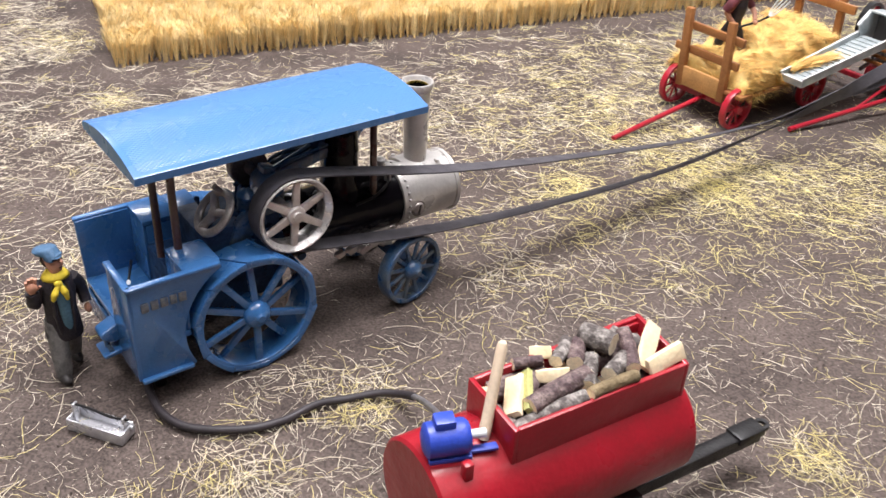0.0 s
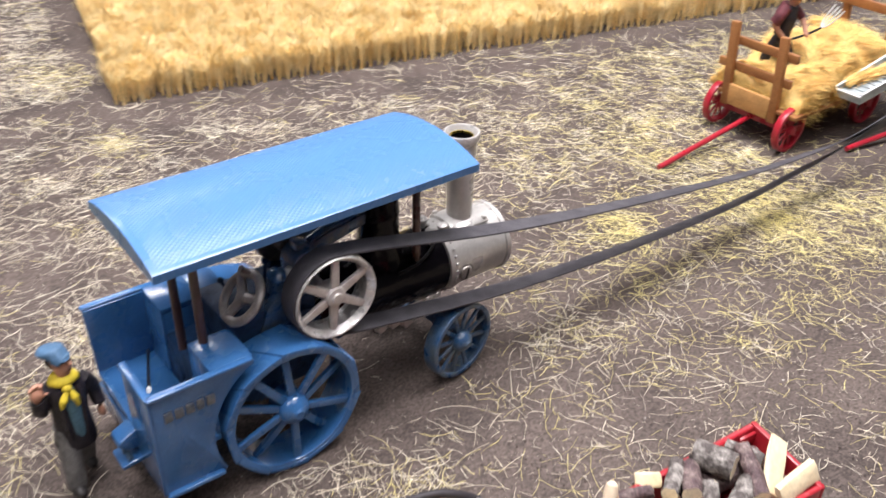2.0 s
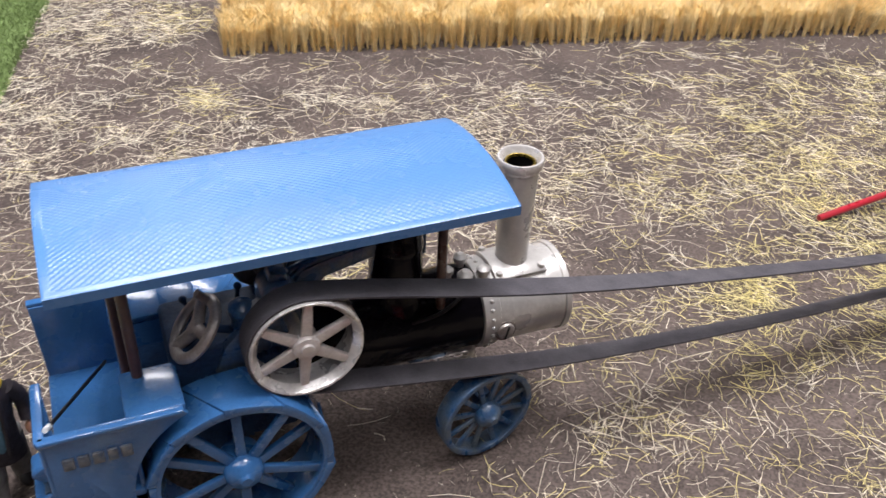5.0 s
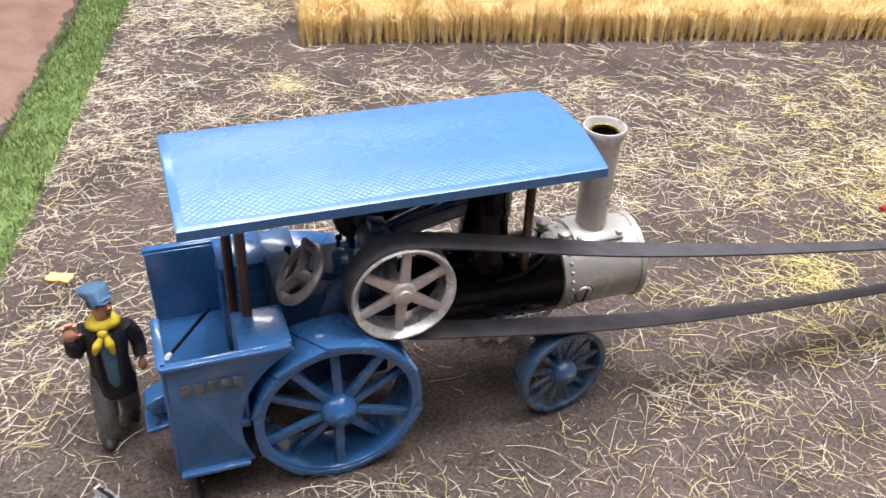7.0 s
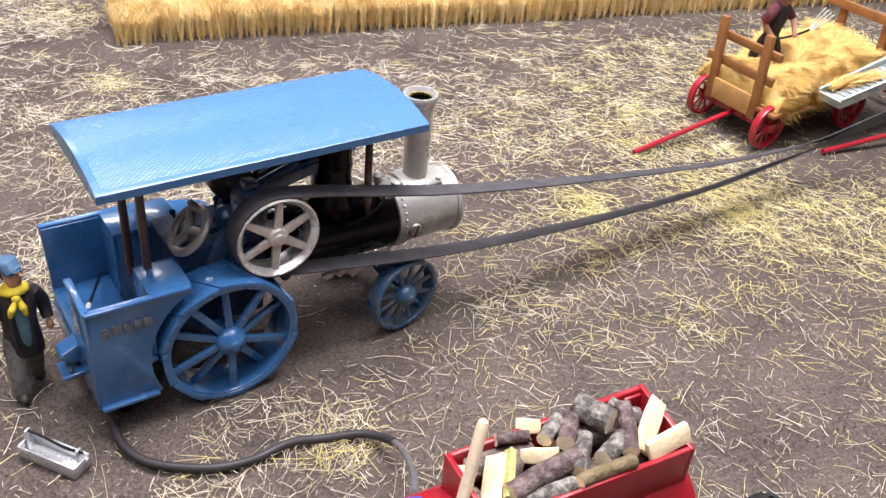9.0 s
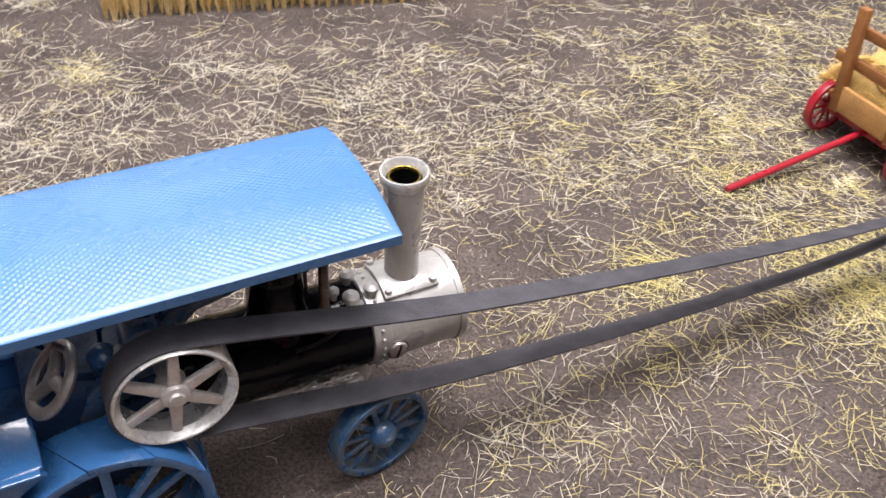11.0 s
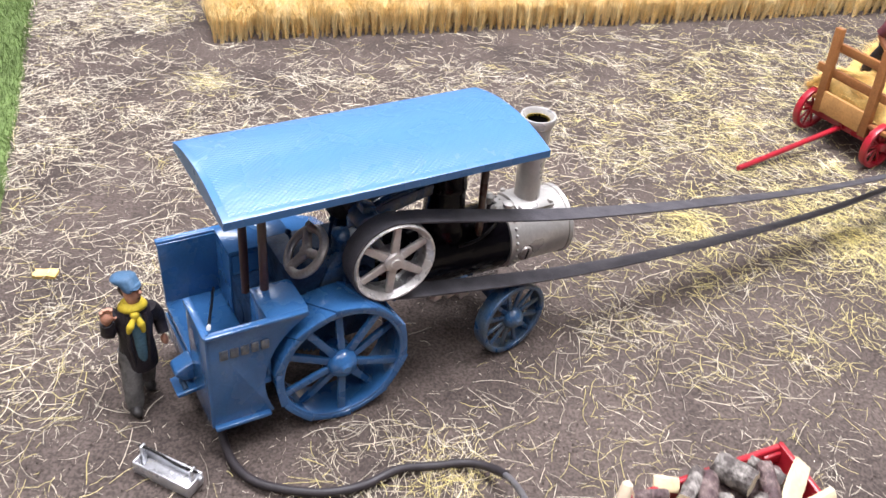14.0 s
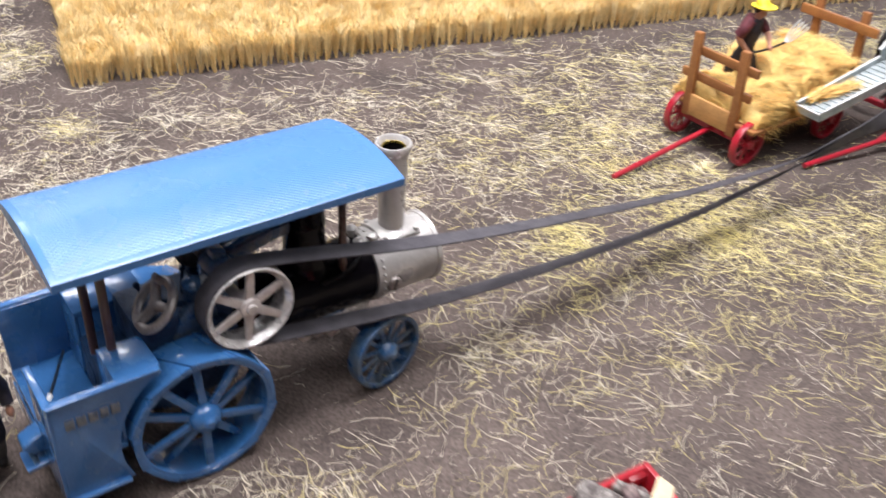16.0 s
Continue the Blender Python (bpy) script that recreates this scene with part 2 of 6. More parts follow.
def part(name, bm, material, parent, label="", bevel=0.0, angle=38, m=None):
    ob = new(name, finish(bm, name, material, bevel, angle))
    ob.parent = parent
    if m is not None:
        ob.matrix_basis = m
    return tagged(ob, label)


def thing(name, label, category, m=None, group="", kind=""):
    ob = new(name)
    ob.empty_display_size = 0.02
    ob.matrix_basis = m or ident()
    return tagged(ob, label, category, group, kind)


def solid(name, bm, material, label, category, m=None, group="", kind="", bevel=0.0, angle=38):
    ob = new(name, finish(bm, name, material, bevel, angle))
    ob.matrix_basis = m or ident()
    return tagged(ob, label, category, group, kind)


def raw_mesh(name, verts, faces, material, smooth=False):
    """A mesh from numpy arrays; faces all have the same number of corners."""
    me = bpy.data.meshes.new(name)
    verts, faces = np.asarray(verts, dtype=np.float32), np.asarray(faces, dtype=np.int32)
    k = faces.shape[1]
    me.vertices.add(len(verts))
    me.vertices.foreach_set("co", verts.ravel())
    me.loops.add(faces.size)
    me.loops.foreach_set("vertex_index", faces.ravel())
    me.polygons.add(len(faces))
    me.polygons.foreach_set("loop_start", np.arange(0, faces.size, k, dtype=np.int32))
    me.polygons.foreach_set("use_smooth", np.full(len(faces), smooth))
    me.update(calc_edges=True)
    me.materials.append(material)
    return me


# ---- plan ----
ENGINE = pose(-0.074, 0.5875, 0, 0, 0, 37.7)       # x ahead along the boiler, y to its far side
TANK = pose(0.132, 0.4, 0, 0, 0, 32)               # x along the barrel
WAGON = pose(0.333, 0.991, 0, 0, 0, 38)            # x back from the front axle
FIELD = pose(-0.343, 1.05, 0, 0, 0, 24.8)          # x along the crop's front edge, y into the crop

# ---- setting ----
def lump(x, y):
    return 0.0009 * noise.noise((x * 22, y * 22, 3.1)) + 0.0006 * noise.noise((x * 75, y * 75, 7.7))


def ground_sheet():
    gx = np.concatenate([np.linspace(-2.6, -0.85, 12), np.arange(-0.8, 0.95, 0.005), np.linspace(1.0, 2.8, 12)])
    gy = np.concatenate([np.linspace(-0.9, 0.2, 8), np.arange(0.25, 1.6, 0.005), np.linspace(1.65, 3.6, 12)])
    verts = [(x, y, lump(x, y) - 0.0006) for y in gy for x in gx]
    nx, ny = len(gx), len(gy)
    i = np.arange(nx * ny).reshape(ny, nx)
    faces = np.stack([i[:-1, :-1], i[:-1, 1:], i[1:, 1:], i[1:, :-1]], -1).reshape(-1, 4)
    ob = new("ground", raw_mesh("ground", verts, faces, M_SOIL, True))
    return tagged(ob, "dark brown crumbly soil of the model field", "ground", "", "structure")


ground_sheet()

bm = bmesh.new()
box(bm, (0.1, 1.35, -0.03), (5.4, 4.5, 0.05))
solid("display_table", bm, M_TABLE, "brown board under the model field", "table", kind="structure")


# unseen enclosure, kept dark grey so that little light bounces back
def hall():
    x0, x1, y0, y1, z0, z1, w = -4, 4.2, -3, 5, -0.85, CEILING, 0.12
    for name, c, s in (("floor", ((x0 + x1) / 2, (y0 + y1) / 2, z0 - w / 2), (x1 - x0, y1 - y0, w)),
                       ("ceiling", ((x0 + x1) / 2, (y0 + y1) / 2, z1 + w / 2), (x1 - x0, y1 - y0, w)),
                       ("wall_north", ((x0 + x1) / 2, y1 + w / 2, (z0 + z1) / 2), (x1 - x0, w, z1 - z0)),
                       ("wall_south", ((x0 + x1) / 2, y0 - w / 2, (z0 + z1) / 2), (x1 - x0, w, z1 - z0)),
                       ("wall_east", (x1 + w / 2, (y0 + y1) / 2, (z0 + z1) / 2), (w, y1 - y0, z1 - z0)),
                       ("wall_west", (x0 - w / 2, (y0 + y1) / 2, (z0 + z1) / 2), (w, y1 - y0, z1 - z0))):
        b = bmesh.new()
        box(b, c, s)
        solid(name, b, M_WALL, "plain grey unseen surface that closes the hall", name.split("_")[0], kind="structure")


hall()


def strip(name, u0, u1, v0, v1, z, material, label, category):
    """A band beside the crop, in the field's own directions, with a wavering edge."""
    nv, nu = 160, 16
    verts = []
    for j in range(nv + 1):
        v = v0 + (v1 - v0) * j / nv
        a = u0 + 0.006 * noise.noise((v * 9, 1.5, 0)) + 0.003 * noise.noise((v * 40, 2.5, 0))
        b = u1 + 0.006 * noise.noise((v * 9, 8.5, 0)) + 0.003 * noise.noise((v * 40, 9.5, 0))
        for i in range(nu + 1):
            u = a + (b - a) * i / nu
            edge = 0 if i in (0, nu) else 1
            verts.append(FIELD @ Vector((u, v, -0.002 + (z + 0.002) * edge + 0.0006 * noise.noise((u * 60, v * 60, z * 99)))))
    i = np.arange((nu + 1) * (nv + 1)).reshape(nv + 1, nu + 1)
    faces = np.stack([i[:-1, :-1], i[:-1, 1:], i[1:, 1:], i[1:, :-1]], -1).reshape(-1, 4)
    ob = new(name, raw_mesh(name, [tuple(p) for p in verts], faces, material, True))
    return tagged(ob, label, category, "", "structure")


strip("road", -1.2, -0.245, -1.0, 1.2, 0.004, M_CLAY, "smooth reddish brown clay road beside the turf", "road")
strip("verge", -0.25, -0.198, -1.0, 1.2, 0.005, M_TURF, "narrow strip of green model turf", "grass")


def turf_blades():
    rng = np.random.default_rng(11)
    n = 26000
    u = rng.uniform(-0.255, -0.193, n)
    v = rng.uniform(-0.75, 0.45, n)
    keep = np.abs(u + 0.2240) < 0.026 + rng.normal(0, 0.003, n)
    u, v = u[keep], v[keep]
    n = len(u)
    h = rng.uniform(0.003, 0.007, n)
    a = rng.uniform(0, 2 * np.pi, n)
    w = 0.0006
    lean = rng.normal(0, 0.0022, (n, 2))
    base = np.stack([u, v, np.full(n, 0.0035)], 1)
    side = np.stack([np.cos(a) * w, np.sin(a) * w, np.zeros(n)], 1)
    tip = base + np.stack([lean[:, 0], lean[:, 1], h], 1)
    pts = np.stack([base - side, base + side, tip], 1).reshape(-1, 3)
    ob = new("turf_blades", raw_mesh("turf_blades", pts, np.arange(n * 3).reshape(-1, 3), M_TURF))
    ob.matrix_basis = FIELD
    tagged(ob, "short bright green model grass on the verge", "grass", "", "stuff")


turf_blades()


def blade_mesh(name, base, mid, tip, w0, w1, side, material):
    """Many thin two-piece blades: base, middle and tip points with half widths along side."""
    n = len(base)
    s = side
    pts = np.stack([base - s * w0, base + s * w0, mid - s * w1, mid + s * w1, tip - s * w1 * 0.5, tip + s * w1 * 0.5], 1).reshape(-1, 3)
    i = np.arange(n)[:, None] * 6
    faces = np.concatenate([i + np.array([0, 1, 3, 2]), i + np.array([2, 3, 5, 4])], 0)
    return raw_mesh(name, pts, faces, material)


def wheat():
    rng = np.random.default_rng(21)
    step = 0.0160
    us = np.arange(0.004, 1.15, step)
    vs = np.arange(0.004, 0.55, step)
    U, V = np.meshgrid(us, vs)
    U, V = U.ravel() + rng.normal(0, 0.0020, U.size), V.ravel() + rng.normal(0, 0.0018, V.size)
    reps = np.where(V < 0.040, 250, np.where(V < 0.42, 135, 60))
    cu, cv = np.repeat(U, reps), np.repeat(V, reps)
    patch = np.array([noise.noise((a * 34, c * 34, 6.5)) for a, c in zip(U, V)])
    tall = np.repeat(rng.normal(0.0372, 0.0026, U.size) + 0.0052 * patch, reps)
    n = len(cu)
    # every tuft is tied from a few smaller bunches, narrow at the foot and drooping outwards at the head
    bunch = rng.integers(0, 4, n) * (np.pi / 2) + np.repeat(rng.uniform(0, 6.28, U.size), reps)
    ang = bunch + rng.normal(0, 0.55, n)
    rad = np.sqrt(rng.uniform(0, 1, n))
    foot = 0.0028 + 0.0022 * rad
    lean = np.repeat(rng.normal(0, 0.0034, (U.size, 2)), reps, axis=0)
    wild = np.where(rng.uniform(0, 1, n) < 0.12, 1.9, 1.0)
    head = np.repeat(rng.uniform(0.0098, 0.0132, U.size), reps) * rad * wild
    ca, sa = np.cos(ang), np.sin(ang)
    cb, sb = np.cos(bunch), np.sin(bunch)
    h = tall * rng.uniform(0.90, 1.04, n) * (1 - 0.13 * rad ** 2)
    base = np.stack([cu + 0.0054 * cb + foot * 0.45 * ca, cv + 0.0054 * sb + foot * 0.45 * sa, np.full(n, -0.001)], 1)
    mid = np.stack([cu + (0.0036 * cb + foot * 0.5 * ca + head * 0.30 * ca) + rng.normal(0, 0.0009, n) + lean[:, 0] * 0.35, cv + (0.0036 * sb + foot * 0.5 * sa + head * 0.30 * sa) + rng.normal(0, 0.0009, n) + lean[:, 1] * 0.35, h * 0.80], 1)
    tip = np.stack([cu + head * ca + rng.normal(0, 0.0022, n) + lean[:, 0], cv + head * sa + rng.normal(0, 0.0022, n) + lean[:, 1], h], 1)
    b = rng.uniform(0, np.pi, n)
    side = np.stack([np.cos(b), np.sin(b), np.zeros(n)], 1)
    ob = new("wheat_field", blade_mesh("wheat_field", base, mid, tip, 0.00017, 0.00022, side, M_WHEAT))
    ob.matrix_basis = FIELD
    tagged(ob, "dense golden standing wheat made of bristle tufts", "wheat", "", "stuff")


wheat()

# centres of thicker litter: x, y, radius, straws, share of yellow
PATCHES = [(0.17, 0.80, 0.035, 340, 0.95), (0.30, 0.84, 0.06, 800, 0.95), (0.40, 0.83, 0.11, 950, 0.95), (0.25, 0.745, 0.05, 120, 0.6),
           (-0.32, 0.95, 0.032, 150, 0.85), (-0.42, 1.10, 0.05, 240, 0.4), (0.0, 0.495, 0.035, 220, 0.6), (0.30, 0.46, 0.03, 220, 0.9),
           (0.24, 0.95, 0.09, 620, 0.75), (-0.06, 0.415, 0.045, 180, 0.6), (0.12, 0.65, 0.07, 260, 0.25), (0.53, 0.80, 0.10, 900, 0.95), (0.60, 0.90, 0.09, 500, 0.9)]


def straw_litter():
    rng = np.random.default_rng(33)
    inv, e_inv, w_inv = FIELD.inverted(), ENGINE.inverted(), WAGON.inverted()

    def share(x, y):
        """How readily straw lies at a spot: in drifts, thin along the crop, under the engine and under the wagon."""
        f = inv @ Vector((x, y, 0))
        if (f.x > -0.03 and f.y > -0.012) or f.x < -0.235 + 0.03 * rng.uniform():
            return 0
        d = 0.58 + 0.50 * noise.noise((x * 8, y * 8, 0.3)) + 0.60 * noise.noise((x * 26, y * 26, 4.0))
        if f.x > -0.05 and f.y > -0.09:
            d *= 0.22 + 4 * max(0, -0.03 - f.y)
        if x > 0.02 and y < 0.74:
            d *= 0.50
        if x < -0.22:
            d *= 1.0 if y < 0.62 else 1.35
        if y > 0.86 and x > -0.2:
            d *= 1.25
        e = e_inv @ Vector((x, y, 0))
        if -0.15 < e.x < 0.15 and abs(e.y) < 0.06:
            d *= 0.08
        w = w_inv @ Vector((x, y, 0))
        if -0.02 < w.x < 0.44 and -0.135 < w.y < 0.05:
            d *= 0.12
        if math.hypot(x + 0.160, y - 0.475) < 0.075:
            d *= 0.2
        return d

    def is_yellow(x, y):
        return rng.uniform() < 0.08 + 0.50 * min(1, max(0, (x + 0.04) / 0.22)) * min(1, max(0, (y - 0.42) / 0.2)) + 0.4 * max(0, noise.noise((x * 6, y * 6, 9.0)))

    xs, ys, yl, turn = [], [], [], []
    while len(xs) < 33000:
        x, y = rng.uniform(-0.75, 1.0), rng.uniform(0.28, 1.5)
        if rng.uniform() < share(x, y):
            xs.append(x), ys.append(y), yl.append(is_yellow(x, y)), turn.append(rng.uniform(0, 6.28))
    # wisps: a few straws that fell together, crossing at small angles
    wisps = 0
    while wisps < 950:
        x, y = rng.uniform(-0.6, 0.8), rng.uniform(0.28, 1.35)
        if rng.uniform() < share(x, y) * 0.8 + 0.02 * (share(x, y) > 0):
            wisps += 1
            yellow, lie, r = is_yellow(x, y), rng.uniform(0, 6.28), rng.uniform(0.004, 0.010)
            for _ in range(rng.integers(5, 13)):
                xs.append(x + rng.normal(0, r)), ys.append(y + rng.normal(0, r)), yl.append(yellow), turn.append(lie + rng.normal(0, 0.75))
    for px, py, r, k, part_yellow in PATCHES:
        for _ in range(k):
            xs.append(px + rng.normal(0, r * 0.5)), ys.append(py + rng.normal(0, r * 0.5)), yl.append(rng.uniform() < part_yellow), turn.append(rng.uniform(0, 6.28))
    xs, ys, yl, turn = np.array(xs), np.array(ys), np.array(yl), np.array(turn)
    for flag, name, material, label in ((False, "straw_litter", M_STRAW, "pale dry straws scattered over the soil"),
                                        (True, "yellow_straw_litter", M_STRAW_Y, "yellow straws scattered over the soil")):
        x, y, a = xs[yl == flag], ys[yl == flag], turn[yl == flag]
        n = len(x)
        ln = np.clip(rng.lognormal(math.log(0.0120), 0.50, n), 0.003, 0.040) * np.where(rng.uniform(0, 1, n) < 0.20, 0.45, 1.0)
        dirv = np.stack([np.cos(a), np.sin(a), np.zeros(n)], 1)
        per = np.stack([-np.sin(a), np.cos(a), np.zeros(n)], 1)
        z0, z1 = rng.uniform(0.0004, 0.003, n), rng.uniform(0.0004, 0.0050, n)
        c = np.stack([x, y, np.zeros(n)], 1)
        bow = rng.normal(0, 0.095, n) * ln
        hook = np.where(rng.uniform(0, 1, n) < 0.3, rng.normal(0, 0.10, n), 0) * ln
        r = rng.uniform(0.00007, 0.00019, n)
        rings = []
        for t in (-0.5, -0.2, 0.15, 0.5):
            sway = bow * (1 - 4 * t * t) + hook * 8 * t ** 3
            p = c + dirv * (ln * t)[:, None] + per * sway[:, None] + np.stack([np.zeros(n)] * 2 + [z0 + (z1 - z0) * (t + 0.5)], 1)
            up = np.array([0, 0, 1.0])
            rings += [p + per * r[:, None], p - per * r[:, None], p + up * (r * 1.3)[:, None]]
        pts = np.stack(rings, 1).reshape(-1, 3)
        i = np.arange(n)[:, None] * 12
        q = []
        for s in (0, 3, 6):
            for k in range(3):
                q.append(i + np.array([s + k, s + (k + 1) % 3, s + 3 + (k + 1) % 3, s + 3 + k]))
        ob = new(name, raw_mesh(name, pts, np.concatenate(q, 0), material))
        tagged(ob, label, "straw", "", "stuff")


straw_litter()


def chaff():
    """Short broken bits of straw that dust the soil between the straws."""
    rng = np.random.default_rng(57)
    n = 26000
    x, y = rng.uniform(-0.75, 1.0, n), rng.uniform(0.28, 1.4, n)
    w = WAGON.inverted()
    f = FIELD.inverted()
    e = ENGINE.inverted()
    def local(m):
        return m[0][0] * x + m[0][1] * y + m[0][3], m[1][0] * x + m[1][1] * y + m[1][3]
    fx, fy = local(f)
    ex, ey = local(e)
    wx, wy = local(w)
    chance = np.where((np.abs(ex) < 0.14) & (np.abs(ey) < 0.055), 0.2, 1.0) * np.where((wx > -0.02) & (wx < 0.44) & (wy > -0.12) & (wy < 0.05), 0.25, 1.0)
    keep = (fx > -0.20) & ~((fx > -0.01) & (fy > -0.005)) & (rng.uniform(0, 1, n) < chance)
    x, y = x[keep], y[keep]
    n = len(x)
    a = rng.uniform(0, 2 * np.pi, n)
    ln = rng.uniform(0.0012, 0.0052, n)
    base = np.stack([x, y, rng.uniform(0.0006, 0.0018, n)], 1)
    d = np.stack([np.cos(a) * ln, np.sin(a) * ln, rng.normal(0, 0.0003, n)], 1)
    s = np.stack([-np.sin(a), np.cos(a), rng.normal(0, 0.3, n)], 1)
    tagged(new("straw_chaff", blade_mesh("straw_chaff", base, base + d * 0.5, base + d, 0.00006, 0.00008, s, M_STRAW)), "short broken bits of straw dusting the soil", "chaff", "", "stuff")


chaff()


def crumbs():
    """Clods, grit and a few pale specks lying on the soil."""
    rng = np.random.default_rng(71)
    octa = np.array([(1, 0, 0), (0, 1, 0), (-1, 0, 0), (0, -1, 0), (0, 0, 1)], dtype=float)
    tri = np.array([(0, 1, 4), (1, 2, 4), (2, 3, 4), (3, 0, 4)])
    for name, n, lo, hi, material, label in (("soil_crumbs", 16000, 0.0004, 0.0014, M_SOIL, "small brown clods on the soil"), ("pale_grit", 420, 0.0003, 0.0008, M_GRIT, "pale specks of grit on the soil")):
        x, y = rng.uniform(-0.5, 0.75, n), rng.uniform(0.3, 1.25, n)
        rad = rng.uniform(lo, hi, n) * rng.uniform(0.6, 1.0, n)
        jit = rng.uniform(0.6, 1.3, (n, 5, 3))
        a = rng.uniform(0, 6.28, n)
        p = octa[None] * jit * rad[:, None, None]
        c, q = np.cos(a)[:, None], np.sin(a)[:, None]
        px, py = p[:, :, 0] * c - p[:, :, 1] * q, p[:, :, 0] * q + p[:, :, 1] * c
        pts = np.stack([px + x[:, None], py + y[:, None], p[:, :, 2] * 0.8], -1).reshape(-1, 3)
        faces = (np.arange(n)[:, None, None] * 5 + tri[None]).reshape(-1, 3)
        tagged(new(name, raw_mesh(name, pts, faces, material)), label, "grit", "", "stuff")


crumbs()


# ---- the traction engine ----
engine = thing("traction_engine", "blue model steam traction engine with silver smokebox and long canopy", "steam engine", ENGINE)
AX_Y = Matrix.Rotation(radians(-90), 4, "X")       # turns local z to local +y


def spoked_wheel(name, centre, R, inner, width, spokes, hub_r, material, label, parent, cleats=0, spoke_w=0.005, side=-1, spoke_t=0.003):
    """A wheel whose outer face looks to side along y; centre lies on the outer face."""
    w = thing(name, "", "")
    w.parent = parent
    w.matrix_basis = Matrix.Translation(centre) @ Matrix.Diagonal((1, -side, 1, 1))
    if label:
        w["label"] = label
    b = bmesh.new()
    Q = R - 0.0022 if cleats else R
    lathe(b, [(inner, 0.0005), (inner + 0.0006, 0), (Q - 0.0006, 0), (Q, 0.0006), (Q, width - 0.0006), (Q - 0.0006, width), (inner, width), (inner + 0.0012, width * 0.5)], AX_Y, 64, True)
    part("rim", b, material, w, bevel=0.0004)
    for k in range(spokes):
        a = 2 * math.pi * (k + 0.5) / spokes
        b = bmesh.new()
        off = 0.0035 if (k % 2 or width < 0.02) else width * 0.45
        d = Vector((math.cos(a), 0, math.sin(a)))
        p0, p1 = d * hub_r * 0.6 + Vector((0, 0.004, 0)), d * (inner + 0.0012) + Vector((0, off, 0))
        m, ln = frame_to(p0, p1)
        up = Matrix.Rotation(math.atan2(d.x, d.z), 4, "Y")
        mid = (p0 + p1) / 2
        box(b, mid, (spoke_w, spoke_t, ln), up @ Matrix.Rotation(-math.asin((p1 - p0).y / ln), 4, "X"))
        part("spoke", b, material, w, bevel=0.0005)
    b = bmesh.new()
    lathe(b, [(0, -0.0052), (hub_r * 0.26, -0.0052), (hub_r * 0.34, -0.0044), (hub_r * 0.40, -0.0036), (hub_r * 0.72, -0.0024), (hub_r * 0.94, 0.0), (hub_r, 0.003), (hub_r, width * 0.6), (0, width * 0.6)], AX_Y, 28)
    part("hub", b, material, w)
    for k in range(cleats):
        # a flat tread plate from a thin heel to a proud toe, its ends cut on the slant
        step = 2 * math.pi / cleats
        b = bmesh.new()
        skin = []
        for i in range(5):
            q0 = 0.003 + (step - 0.006) * i / 4
            flat = R * (math.cos(step / 2) / math.cos(q0 - step / 2))
            for rad in (R - 0.0034, 0.5 * (R + flat) + 0.0010 * i / 4 + 0.0003):
                for y in (-0.0004, width + 0.0004):
                    q = step * k + q0 + 0.36 * (y / width - 0.5)
                    skin.append(b.verts.new((rad * math.cos(q), y, rad * math.sin(q))))
        b.faces.new([skin[i] for i in (0, 1, 3, 2)])
        b.faces.new([skin[i] for i in (16, 18, 19, 17)])
        for i in range(0, 16, 4):
            for f in ((2, 3, 7, 6), (0, 4, 5, 1), (0, 2, 6, 4), (1, 5, 7, 3)):
                b.faces.new([skin[i + j] for j in f])
        part("strake", b, material, w, bevel=0.0004, angle=30)
    return w


for side in (-1, 1):
    spoked_wheel("rear_wheel", (-0.036, side * 0.0525, 0.0445), 0.0440, 0.0384, 0.026, 10, 0.0098, M_BLUE, "blue ten-spoked traction wheel with slanted strakes", engine, 10, 0.0048, side)
    spoked_wheel("front_wheel", (0.0970, side * 0.0435, 0.028), 0.028, 0.0243, 0.011, 12, 0.0080, M_BLUE_SHADED_WORN, "small blue spoked steering wheel", engine, 0, 0.0030, side, 0.002).matrix_basis @= Matrix.Rotation(radians(9.0 * -side), 4, "Z")

# axles
for x, z, y, r in ((-0.036, 0.0445, 0.05, 0.004), (0.0985, 0.028, 0.042, 0.0032)):
    b = bmesh.new()
    cyl(b, (x, -y, z), (x, y, z), r, n=16)
    part("axle", b, M_BLUE_DARK, engine)

# boiler barrel, smokebox, chimney
BZ = 0.0725
b = bmesh.new()
AX_X = Matrix.Rotation(radians(90), 4, "Y")
lathe(b, [(0.022, 0), (0.0235, 0.0005), (0.0235, 0.03), (0.0238, 0.0305), (0.0238, 0.034), (0.0235, 0.0345), (0.0235, 0.105), (0.02, 0.1055)], Matrix.Translation((-0.005, 0, BZ)) @ AX_X, 56)
part("boiler_barrel", b, M_BLACK, engine, "glossy black boiler barrel")
b = bmesh.new()
lathe(b, [(0.0238, 0), (0.0250, 0.0006), (0.0250, 0.0095), (0.0240, 0.010), (0.0243, 0.0485), (0.0252, 0.0488), (0.0254, 0.0518), (0.0244, 0.0524), (0.0228, 0.0524), (0.0225, 0.0500), (0, 0.0500)], Matrix.Translation((0.0995, 0, BZ)) @ AX_X, 64)
smokebox = part("smokebox", b, M_SILVER, engine, "riveted silver smokebox")
for k in range(30):
    a = 2 * math.pi * k / 30
    b = bmesh.new()
    ball(b, (0.1045, 0.0251 * math.cos(a), BZ + 0.0251 * math.sin(a)), (0.0012, 0.0012, 0.0012), u=8, v=6)
    part("rivet", b, M_SILVER, smokebox)
b = bmesh.new()
